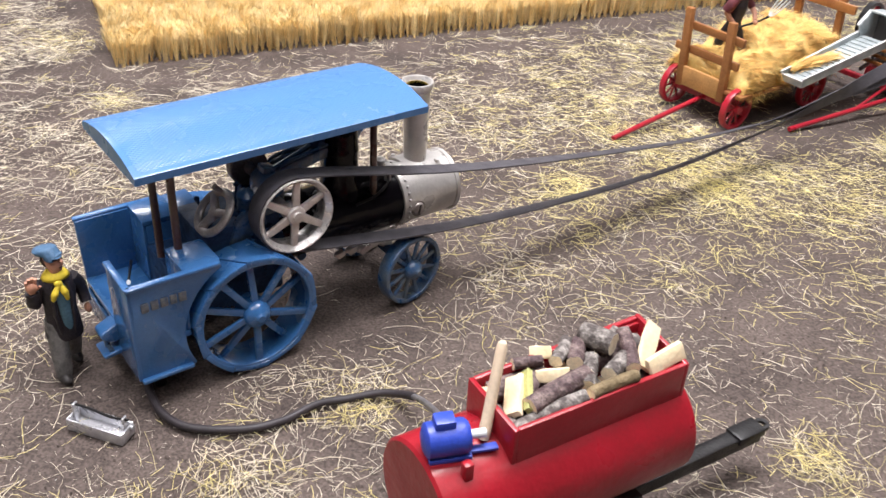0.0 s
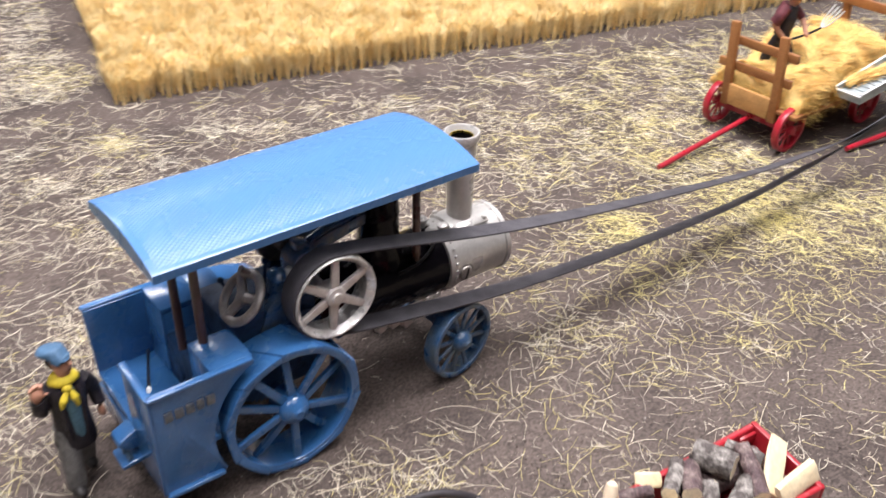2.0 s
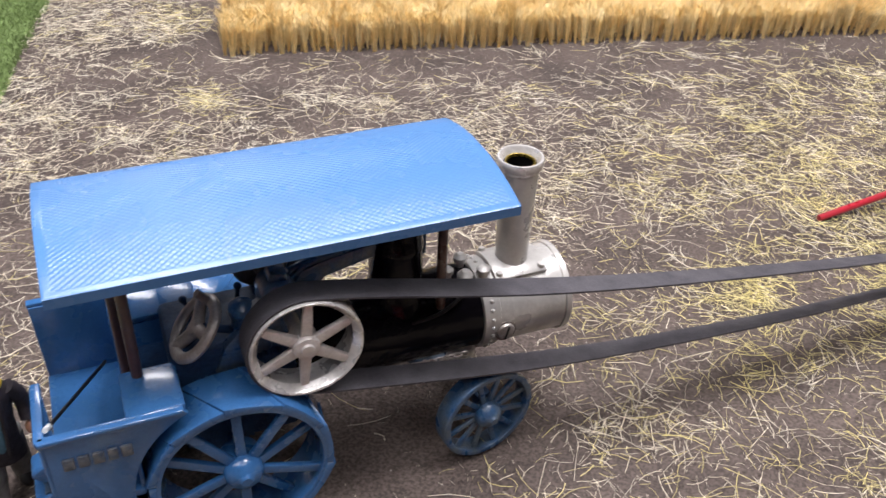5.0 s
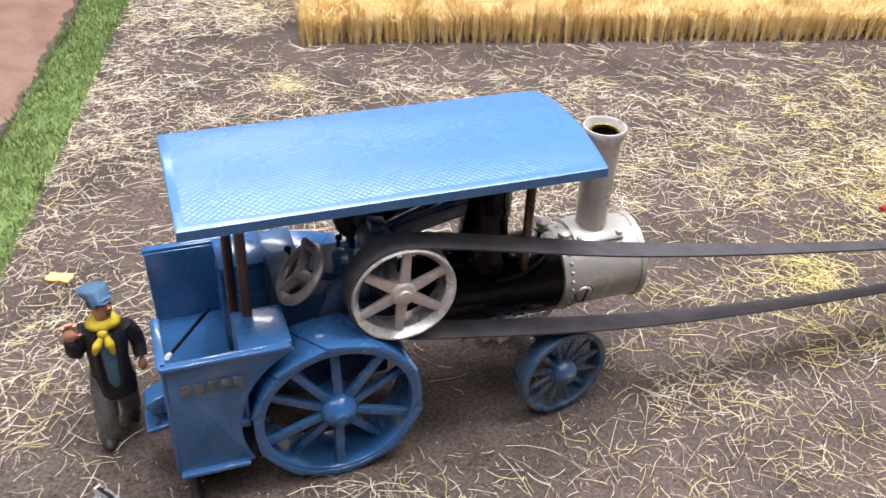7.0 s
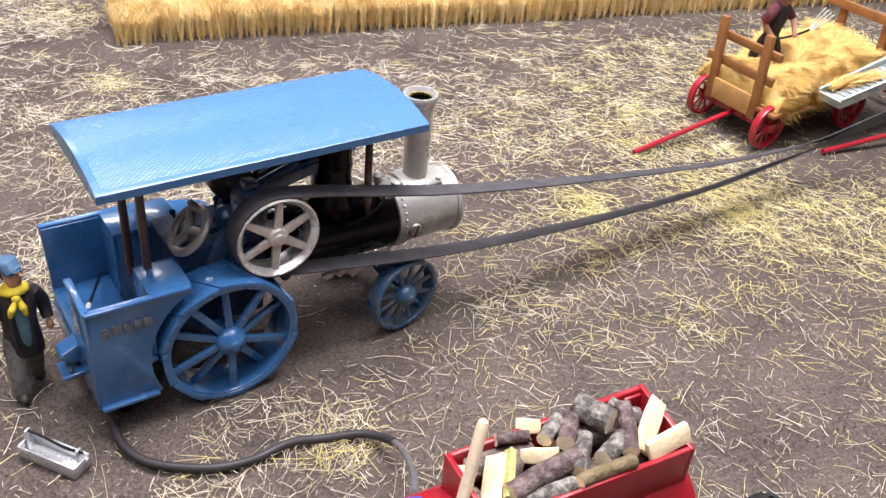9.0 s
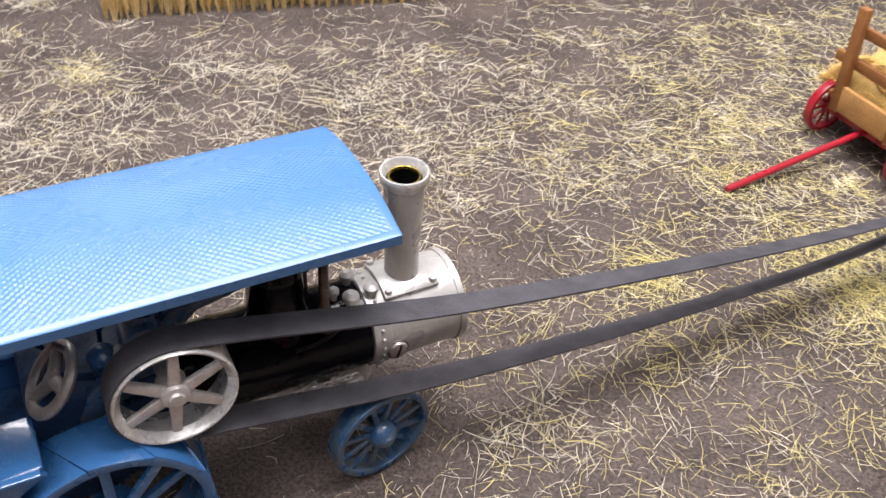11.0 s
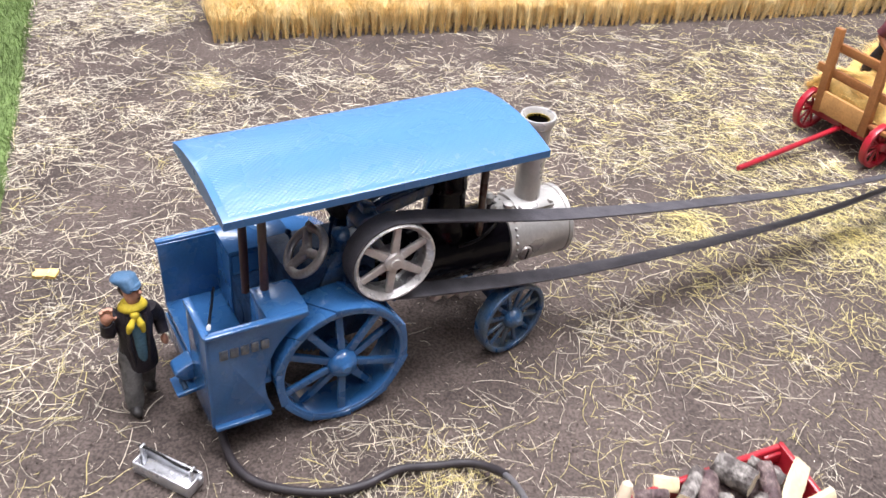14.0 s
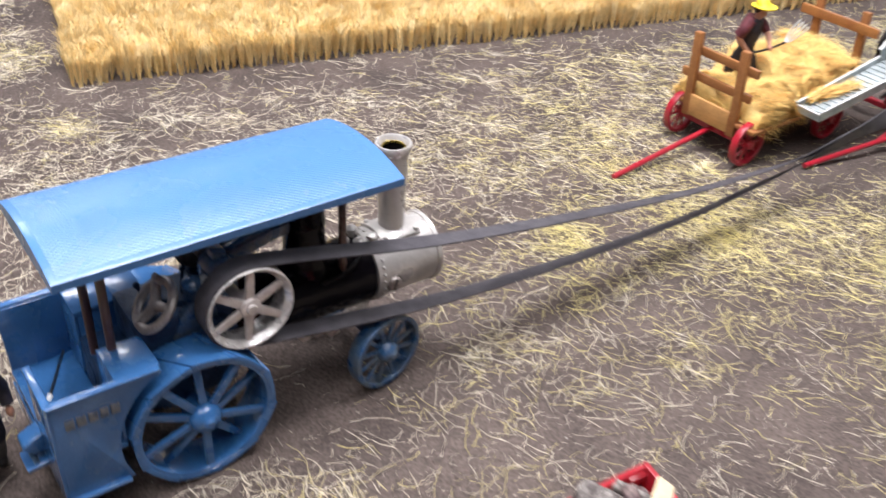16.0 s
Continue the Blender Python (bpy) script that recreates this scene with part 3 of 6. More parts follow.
lathe(b, [(0.0205, 0), (0.0205, 0.0015), (0.017, 0.0028), (0.006, 0.004), (0.0, 0.0043)], Matrix.Translation((0.149, 0, BZ)) @ AX_X, 40)
part("smokebox_door", b, M_SILVER, smokebox)
b = bmesh.new()
mm = Matrix.Translation((0.112, -0.0238, BZ - 0.004)) @ Matrix.Rotation(radians(90), 4, "X")
lathe(b, [(0.0052, -0.001), (0.0052, 0.0012), (0.0046, 0.0022), (0.0030, 0.0027), (0, 0.0028)], mm, 24)
screw = part("screw_plug", b, M_CAST, smokebox)
# dark raised ring in place of the shaded groove round the plug
b = bmesh.new()
lathe(b, [(0.0054, 0.0002), (0.0062, 0.0002), (0.0062, 0.0010), (0.0054, 0.0010)], mm, 24, True)
part("groove_ring", b, M_BROWN_CAST, screw)
# black bar in place of the slot's dark hollow
b = bmesh.new()
box(b, (0.112, -0.0265, BZ - 0.004), (0.0012, 0.0009, 0.0080), Matrix.Rotation(radians(15), 4, "Y"))
part("slot", b, M_IRON, screw)
b = bmesh.new()
arcs = [radians(90 + q) for q in np.linspace(-32, 32, 9)]
ring = [(0.0270 * math.cos(q), 0.0270 * math.sin(q)) for q in arcs] + [(0.0240 * math.cos(q), 0.0240 * math.sin(q)) for q in arcs[::-1]]
prism(b, ring, 0.030, Matrix.Translation((0.1395, 0, BZ)) @ Matrix.Rotation(radians(90), 4, "Z"))
saddle = part("chimney_saddle", b, M_SILVER, smokebox, bevel=0.0005)
for sx in (-1, 1):
    for sy in (-1, 1):
        b = bmesh.new()
        cyl(b, (0.1245 + sx * 0.0122, sy * 0.0112, BZ + 0.0235), (0.1245 + sx * 0.0122, sy * 0.0118, BZ + 0.0262), 0.0022, 0.0017, n=10)
        part("bolt", b, M_SILVER, saddle)
b = bmesh.new()
lathe(b, [(0.012, 0), (0.0112, 0.002), (0.0094, 0.0045), (0.0088, 0.010), (0.0092, 0.040), (0.0098, 0.062), (0.0096, 0.0640), (0.0086, 0.064), (0.0078, 0.030), (0, 0.030)], Matrix.Translation((0.1245, 0, BZ + 0.0175)), 48)
chimney = part("chimney", b, M_SILVER, engine, "tall silver chimney with rolled rim")
# rim paler than the chimney: its white highlights are put into the colour
b = bmesh.new()
lathe(b, [(0.0094, 0.0618), (0.0101, 0.0632), (0.0113, 0.0646), (0.0120, 0.0666), (0.0121, 0.0690), (0.0117, 0.0701), (0.0109, 0.0702), (0.0103, 0.0694), (0.0099, 0.0672), (0.0090, 0.0660), (0.0086, 0.0640)], Matrix.Translation((0.1245, 0, BZ + 0.0175)), 48, True)
part("rolled_rim", b, M_POLISHED_HIGHLIT, chimney)
b = bmesh.new()
lathe(b, [(0.0071, 0.0), (0.0079, 0.0), (0.0079, 0.0016), (0.0071, 0.0016)], Matrix.Translation((0.1245, 0, BZ + 0.0832)), 32, True)
part("flue_ring", b, M_BRASS, chimney)
# black sleeve added to darken the hollow of the flue
b = bmesh.new()
lathe(b, [(0, 0.050), (0.0076, 0.050), (0.0083, 0.0815), (0.0086, 0.0835), (0.0079, 0.0835), (0.0074, 0.0515), (0, 0.0515)], Matrix.Translation((0.1245, 0, BZ)), 28)
part("flue_dark", b, M_IRON, chimney)

# fittings ahead of the dome
for x, y, z, r, h in ((0.092, -0.012, 0.093, 0.0032, 0.012), (0.096, 0.004, 0.094, 0.0028, 0.010), (0.086, -0.004, 0.095, 0.0022, 0.008), (0.1045, -0.008, 0.095, 0.003, 0.007)):
    b = bmesh.new()
    lathe(b, [(r * 0.8, 0), (r * 0.8, h * 0.5), (r * 1.3, h * 0.55), (r * 1.3, h * 0.8), (r * 0.6, h), (0, h)], Matrix.Translation((x, y, z)), 14)
    part("valve", b, M_SILVER, engine)
b = bmesh.new()
tube(b, smooth_path([(0.06, -0.020, 0.085), (0.075, -0.021, 0.088), (0.088, -0.018, 0.094), (0.092, -0.012, 0.099)]), 0.0011, 8)
part("steam_pipe", b, M_IRON, engine)

# steam dome
b = bmesh.new()
lathe(b, [(0.0205, -0.012), (0.0185, -0.007), (0.0160, -0.002), (0.0146, 0.003), (0.0138, 0.009), (0.0136, 0.026), (0.0142, 0.0275), (0.0142, 0.0300), (0.0136, 0.0315), (0.0136, 0.040), (0.0132, 0.0440), (0.0112, 0.0475), (0.0078, 0.0495), (0.0066, 0.0510), (0, 0.0512)], Matrix.Translation((0.058, 0, 0.094)), 44)
part("steam_dome", b, M_BLACK, engine, "glossy black steam dome")
b = bmesh.new()
cyl(b, (0.058, 0, 0.134), (0.058, 0, 0.152), 0.006, 0.006, 20)
part("safety_valve", b, M_BLACK, engine)

# cylinder block and slide bars over the barrel
b = bmesh.new()
cyl(b, (0.052, 0.016, 0.126), (0.080, 0.016, 0.128), 0.0098, n=28)
box(b, (0.067, 0.016, 0.114), (0.024, 0.012, 0.02))
cylb = part("cylinder_block", b, M_BLUE_SHADED_WORN, engine, bevel=0.0006)
b = bmesh.new()
ball(b, (0.0835, 0.016, 0.128), (0.004, 0.006, 0.006))
part("cylinder_cover", b, M_BLUE, cylb)
b = bmesh.new()
prism(b, [(0.000, 0.110), (0.008, 0.121), (0.020, 0.1245), (0.044, 0.1285), (0.049, 0.1275), (0.048, 0.1215), (0.020, 0.115), (0.014, 0.109)], 0.016, Matrix.Translation((0, -0.006, 0)))
bed = part("engine_bed", b, M_BLUE_SHADED_WORN, engine, bevel=0.001)
for y in (-0.0060, 0.0080):
    b = bmesh.new()
    tube(b, smooth_path([(0.004, y + 0.001, 0.1180), (0.010, y + 0.001, 0.1235), (0.022, y + 0.001, 0.1262), (0.044, y + 0.001, 0.1302), (0.0495, y + 0.001, 0.1280), (0.0490, y + 0.001, 0.1225)], 6), 0.0014, 8)
    part("bed_flange", b, M_BLUE_SHADED_WORN, bed)
b = bmesh.new()
box(b, (0.041, 0.001, 0.1315), (0.012, 0.009, 0.006), Matrix.Rotation(radians(-9), 4, "Y"))
cyl(b, (0.041, -0.0055, 0.1318), (0.041, 0.0075, 0.1318), 0.0026, n=12)
part("crosshead", b, M_BLUE_DARK, engine, bevel=0.001)
b = bmesh.new()
tube(b, [(0.0, -0.004, 0.121), (0.041, 0.001, 0.1318)], 0.0018, 10)
part("connecting_rod", b, M_BLUE_SHADED_WORN, engine)
b = bmesh.new()
cyl(b, (-0.002, -0.034, 0.107), (-0.002, 0.034, 0.107), 0.0033, n=16)
part("crankshaft", b, M_PEWTER, engine)
b = bmesh.new()
lathe(b, [(0, 0), (0.0128, 0), (0.0138, 0.001), (0.0138, 0.007), (0.0128, 0.008), (0.009, 0.0075), (0.0085, 0.005), (0, 0.005)], Matrix.Translation((-0.0095, 0.004, 0.1235)) @ AX_Y, 36)
part("governor_wheel", b, M_BROWN_CAST, engine, "oily brown disc wheel")
b = bmesh.new()
lathe(b, [(0, 0), (0.0042, 0), (0.0042, 0.004), (0.0025, 0.0065), (0, 0.007)], Matrix.Translation((-0.0095, 0.004, 0.1235)) @ Matrix.Rotation(radians(90), 4, "X"), 18)
part("disc_boss", b, M_BROWN_CAST, engine)
b = bmesh.new()
box(b, (-0.006, -0.014, 0.106), (0.019, 0.013, 0.026))
cyl(b, (-0.006, -0.023, 0.1195), (-0.006, -0.006, 0.1195), 0.0092, n=24)
box(b, (-0.006, -0.0145, 0.1300), (0.009, 0.010, 0.005), Matrix.Rotation(radians(12), 4, "Y"))
part("crank_bearing", b, M_BLUE_SHADED_WORN, engine, bevel=0.0012)
b = bmesh.new()
box(b, (-0.004, 0.018, 0.105), (0.018, 0.012, 0.024))
cyl(b, (-0.004, 0.012, 0.116), (-0.004, 0.026, 0.116), 0.0075, n=20)
part("crank_bearing", b, M_BLUE_DARK, engine, bevel=0.0012)

# firebox and gear case between the rear wheels
b = bmesh.new()
box(b, (-0.030, 0, 0.068), (0.058, 0.044, 0.062))
part("firebox", b, M_BLUE_DARK, engine, bevel=0.003)
b = bmesh.new()
cyl(b, (-0.056, 0, 0.0725), (-0.004, 0, 0.0725), 0.0236, n=32)
part("firebox_wrapper", b, M_BLUE_DARK, engine, bevel=0.0015)


def gear(name, c, r, width, teeth, material):
    b = bmesh.new()
    outline = []
    for k in range(teeth):
        for f, q in ((0.0, r * 0.93), (0.22, r), (0.5, r), (0.72, r * 0.93)):
            a = 2 * math.pi * (k + f) / teeth
            outline.append((q * math.cos(a), q * math.sin(a)))
    prism(b, outline, width, Matrix.Translation(c))
    cyl(b, (c[0], c[1] - 0.002, c[2]), (c[0], c[1] + width, c[2]), r * 0.3, n=16)
    return part(name, b, material, engine)


gear("gear", (-0.014, -0.028, 0.082), 0.012, 0.005, 22, M_BLUE_DARK)
gear("gear", (-0.040, -0.027, 0.062), 0.024, 0.004, 44, M_BLUE_DARK)
b = bmesh.new()
prism(b, [(-0.040, 0.085), (-0.034, 0.100), (-0.026, 0.108), (-0.014, 0.108), (-0.012, 0.094), (-0.024, 0.080)], 0.006, Matrix.Translation((0, -0.024, 0)))
part("gear_bracket", b, M_BLUE_SHADED_WORN, engine, bevel=0.0012)
for x, y, z, h, tilt in ((-0.024, 0.000, 0.096, 0.020, -6), (-0.042, 0.008, 0.092, 0.017, 18)):
    b = bmesh.new()
    m = Matrix.Translation((x, y, z)) @ Matrix.Rotation(radians(-tilt), 4, "Y")
    tube(b, [m @ Vector((0, 0, 0)), m @ Vector((0, 0, h))], 0.0011, 8)
    ball(b, m @ Vector((0, 0, h)), (0.002, 0.002, 0.002), u=10, v=8)
    part("control_lever", b, M_BLUE_DARK, engine)

b = bmesh.new()
lathe(b, [(0.0035, 0), (0.0052, 0.002), (0.0048, 0.010), (0.0062, 0.012), (0.0062, 0.015), (0.003, 0.018), (0, 0.0185)], Matrix.Translation((-0.024, -0.016, 0.104)) @ Matrix.Rotation(radians(14), 4, "X"), 16)
part("lubricator", b, M_BLUE_SHADED_WORN, engine)
b = bmesh.new()
cyl(b, (-0.0165, -0.029, 0.1165), (-0.0165, -0.018, 0.1165), 0.0046, n=6)
cyl(b, (-0.0165, -0.031, 0.1165), (-0.0165, -0.028, 0.1165), 0.0026, n=14)
part("hex_nut", b, M_SILVER, engine, bevel=0.0005)
# hand wheel for the steering
hw = thing("steering_handwheel", "", "")
hw.parent = engine
hw.matrix_basis = Matrix.Translation((-0.0455, -0.016, 0.109)) @ Vector((-0.73, 0.0, 0.683)).to_track_quat("Z", "Y").to_matrix().to_4x4()
hw["label"] = "dull silver cast handwheel"
b = bmesh.new()
lathe(b, [(0.0147 + 0.0029 * math.cos(t), 0.0025 * math.sin(t)) for t in np.linspace(0, 2 * math.pi, 10, endpoint=False)], None, 40, True)
part("rim", b, M_CAST, hw)
for k in range(3):
    a = 2 * math.pi / 3 * k + 0.4
    b = bmesh.new()
    cyl(b, (0, 0, -0.001), (0.0138 * math.cos(a), 0.0138 * math.sin(a), 0), 0.0032, 0.0027, 10)
    part("spoke", b, M_CAST, hw)
b = bmesh.new()
cyl(b, (0, 0, -0.003), (0, 0, 0.002), 0.0038, n=16)
part("hub", b, M_CAST, hw, bevel=0.0005)
b = bmesh.new()
cyl(b, (-0.004, 0.0138, 0.001), (-0.0042, 0.0142, 0.009), 0.0015, 0.0021, 10)
part("knob", b, M_CAST, hw)
b = bmesh.new()
tube(b, [(-0.0455, -0.016, 0.110), (-0.026, -0.014, 0.101)], 0.0022, 10)
part("steering_shaft", b, M_BLUE_DARK, engine)

# flywheel and its band
fw = thing("flywheel", "", "")
fw.parent = engine
fw.matrix_basis = Matrix.Translation((-0.0005, -0.046, 0.107))
fw["label"] = "silver six-spoked belt flywheel"
b = bmesh.new()
lathe(b, [(0.0226, 0.0034), (0.0248, 0.0008), (0.0254, -0.0003), (0.0263, -0.0006), (0.0268, 0.0006), (0.0268, 0.0158), (0.0255, 0.0162), (0.0236, 0.0155), (0.0228, 0.006)], AX_Y, 72, True)
part("rim", b, M_POLISHED_HIGHLIT, fw)
for k in range(6):
    a = 2 * math.pi * (k + 0.42) / 6
    b = bmesh.new()
    d = Vector((math.cos(a), 0, math.sin(a)))
    m = Matrix.Rotation(-a, 4, "Y")
    w0, w1 = 0.0030, 0.0021
    pr = [(0.004, -w0), (0.0232, -w1), (0.0232, w1), (0.004, w0)]
    prism(b, pr, 0.0032, m @ Matrix.Translation((0, 0.002, 0)))
    part("spoke", b, M_PEWTER, fw, bevel=0.0008)
b = bmesh.new()
lathe(b, [(0, -0.0012), (0.0030, -0.0012), (0.0034, 0.0), (0.0058, 0.0005), (0.0066, 0.002), (0.0066, 0.012), (0, 0.012)], AX_Y, 28)
part("hub", b, M_PEWTER, fw)

# undercarriage
b = bmesh.new()
lathe(b, [(0.007, 0), (0.009, 0.003), (0.0075, 0.012), (0.012, 0.020), (0.012, 0.023)], Matrix.Translation((0.0985, 0, 0.030)), 20)
part("axle_pedestal", b, M_SILVER, engine)
b = bmesh.new()
box(b, (0.0985, 0, 0.0285), (0.009, 0.064, 0.008))
part("axle_beam", b, M_BLUE_DARK, engine, bevel=0.0012)
rng = random.Random(4)
chain = thing("steering_chain", "", "")
chain.parent = engine
for side in (-1, 1):
    for k in range(20):
        t = k / 19
        c = Vector((0.02 + 0.068 * t, side * (0.0230 + 0.0015 * t), 0.0625 - 0.0015 * math.sin(math.pi * t) - 0.003 * t))
        b = bmesh.new()
        lathe(b, [(0.0017 + 0.00055 * math.cos(q), 0.00055 * math.sin(q)) for q in np.linspace(0, 2 * math.pi, 6, endpoint=False)], None, 10, True)
        part("link", b, M_CAST, chain, m=Matrix.Translation(c) @ Matrix.Rotation(radians(90 * (k % 2)), 4, "X") @ Matrix.Diagonal((1.35, 0.8, 1, 1)))
b = bmesh.new()
cyl(b, (0.018, -0.014, 0.052), (0.018, 0.014, 0.052), 0.0035, n=14)
part("chain_drum", b, M_BLUE_DARK, engine)
for x, y, z, s in ((0.047, -0.018, 0.046, 0.0045), (0.070, -0.012, 0.043, 0.006), (0.090, -0.020, 0.050, 0.005), (0.056, -0.020, 0.048, 0.005), (0.065, -0.022, 0.047, 0.0055), (0.074, -0.020, 0.0475, 0.005), (0.083, -0.016, 0.046, 0.006)):
    b = bmesh.new()
    box(b, (x, y, z), (s * 1.4, s, s), Matrix.Rotation(radians(rng.uniform(-30, 30)), 4, "Y"))
    cyl(b, (x - s, y, z), (x + s, y, z), s * 0.35, n=8)
    part("pump_fitting", b, M_PEWTER, engine, bevel=0.0006)

# tender
SIDE_Y, TOP = 0.0490, 0.0925
LETTER_X, LETTER_Z = -0.1108, 0.0772
WC = (-0.036, 0.0445)
arc = [(WC[0] + 0.0490 * math.cos(radians(a)), WC[1] + 0.0490 * math.sin(radians(a))) for a in np.linspace(114, 206, 16)]
outline = [(-0.1185, TOP)] + [(-0.0600, TOP)] + arc + [(arc[-1][0], 0.0215), (-0.1165, 0.0215)]
for side in (-1, 1):
    b = bmesh.new()
    prism(b, outline if side < 0 else [(-0.1185, TOP), (-0.0815, TOP), (-0.0815, 0.0215), (-0.1165, 0.0215)], 0.003, Matrix.Translation((0, -SIDE_Y if side < 0 else SIDE_Y - 0.003, 0)))
    panel = part("side_panel", b, M_BLUE, engine, bevel=0.0008)
    b = bmesh.new()
    box(b, (-0.0885, side * (SIDE_Y + 0.0002), TOP + 0.0005), (0.061, 0.0048, 0.0028))
    part("top_rim", b, M_BLUE, panel, bevel=0.001)
    b = bmesh.new()
    box(b, (-0.1, side * (SIDE_Y + 0.0008), 0.0225), (0.0345, 0.005, 0.003))
    part("bottom_lip", b, M_BLUE, panel, bevel=0.001)
    x = LETTER_X
    for k, w in enumerate((0.0062, 0.0062, 0.0062, 0.0056, 0.0062)):
        b = bmesh.new()
        box(b, (x + w / 2 - 0.001, side * (SIDE_Y + 0.0004), LETTER_Z), (w - 0.0013, 0.0018, 0.0066))
        part("raised_bar", b, M_LETTER, panel, "worn raised lettering block", bevel=0.0006)
        x += w
b = bmesh.new()
box(b, (-0.0990, 0, 0.045), (0.0375, 0.093, 0.004))
part("tender_floor", b, M_BLUE, engine, bevel=0.0006)
b = bmesh.new()
box(b, (-0.099, 0, 0.0235), (0.036, 0.092, 0.004))
part("tender_bottom", b, M_BLUE_DARK, engine, bevel=0.0006)
b = bmesh.new()
box(b, (-0.1172, -0.031, 0.0575), (0.003, 0.036, 0.071))
backp = part("back_panel", b, M_BLUE, engine, bevel=0.0008)
b = bmesh.new()
box(b, (-0.1175, -0.031, TOP + 0.0005), (0.0048, 0.038, 0.0028))
part("top_rim", b, M_BLUE, backp, bevel=0.001)
b = bmesh.new()
box(b, (-0.1172, 0.017, 0.030), (0.003, 0.060, 0.017))
part("door_sill", b, M_BLUE, engine, bevel=0.0008)
for side in (-1, 1):
    y0, y1 = (-0.0460, -0.0187) if side < 0 else (0.0187, 0.0460)
    b = bmesh.new()
    box(b, (-0.0697, (y0 + y1) / 2 + side * 0.001, 0.0930), (0.0254, y1 - y0 + 0.002, 0.0036))
    bunker = part("side_bunker", b, M_BLUE, engine, bevel=0.0009)
    b = bmesh.new()
    box(b, (-0.0812, (y0 + y1) / 2, 0.0692), (0.0022, y1 - y0 - 0.0004, 0.0438))
    part("rear_wall", b, M_BLUE, bunker, bevel=0.0006)
    b = bmesh.new()
    box(b, (-0.0688, side * 0.0202, 0.0692), (0.0225, 0.0030, 0.0438))
    part("inner_wall", b, M_BLUE, bunker, bevel=0.0005)
b = bmesh.new()
box(b, (-0.0485, 0.0336, 0.0932), (0.018, 0.0298, 0.0032))
part("far_fender", b, M_BLUE, engine, bevel=0.0008)
b = bmesh.new()
box(b, (-0.0500, 0.0202, 0.0695), (0.017, 0.0030, 0.0440))
part("far_fender_wall", b, M_BLUE, engine, bevel=0.0005)
b = bmesh.new()
box(b, (-0.0680, 0.0, 0.0610), (0.0270, 0.0370, 0.0330))
part("backhead", b, M_BLUE_DARK, engine, bevel=0.0012)
b = bmesh.new()
lathe(b, [(0.0075, 0), (0.0075, 0.0008), (0.0062, 0.0016), (0, 0.0018)], Matrix.Translation((-0.0815, 0.004, 0.0600)) @ Matrix.Rotation(radians(-90), 4, "Y"), 24)
part("fire_door", b, M_BLUE_DARK, engine)
b = bmesh.new()
prism(b, [(-0.1180, 0.0300), (-0.1180, 0.0270), (-0.1300, 0.0255), (-0.1310, 0.0280)], 0.017, Matrix.Translation((0, -0.020, 0)))
step_plate = part("rear_step", b, M_BLUE, engine, bevel=0.0009)
b = bmesh.new()
prism(b, [(-0.1180, 0.0480), (-0.1180, 0.0350), (-0.1240, 0.0345), (-0.1300, 0.0400), (-0.1290, 0.0430)], 0.013, Matrix.Translation((0, -0.0165, 0)))
part("drawbar_lug", b, M_BLUE, step_plate, bevel=0.0012)
b = bmesh.new()
cyl(b, (-0.1245, -0.018, 0.0290), (-0.1245, -0.002, 0.0290), 0.0016, n=12)
cyl(b, (-0.1250, -0.010, 0.0280), (-0.1250, -0.010, 0.0420), 0.0017, n=12)
part("draw_pin", b, M_BLUE_SHADED_WORN, step_plate)
b = bmesh.new()
cyl(b, (-0.1, -0.03, 0.0), (-0.1, -0.03, 0.024), 0.0045, n=16)
part("hose_outlet", b, M_IRON, engine)

# canopy and posts
CX, CY = 0.1023, 0.0455


def canopy_height(y):
    return 0.1628 + 0.0074 * (1 - (y / CY) ** 2)


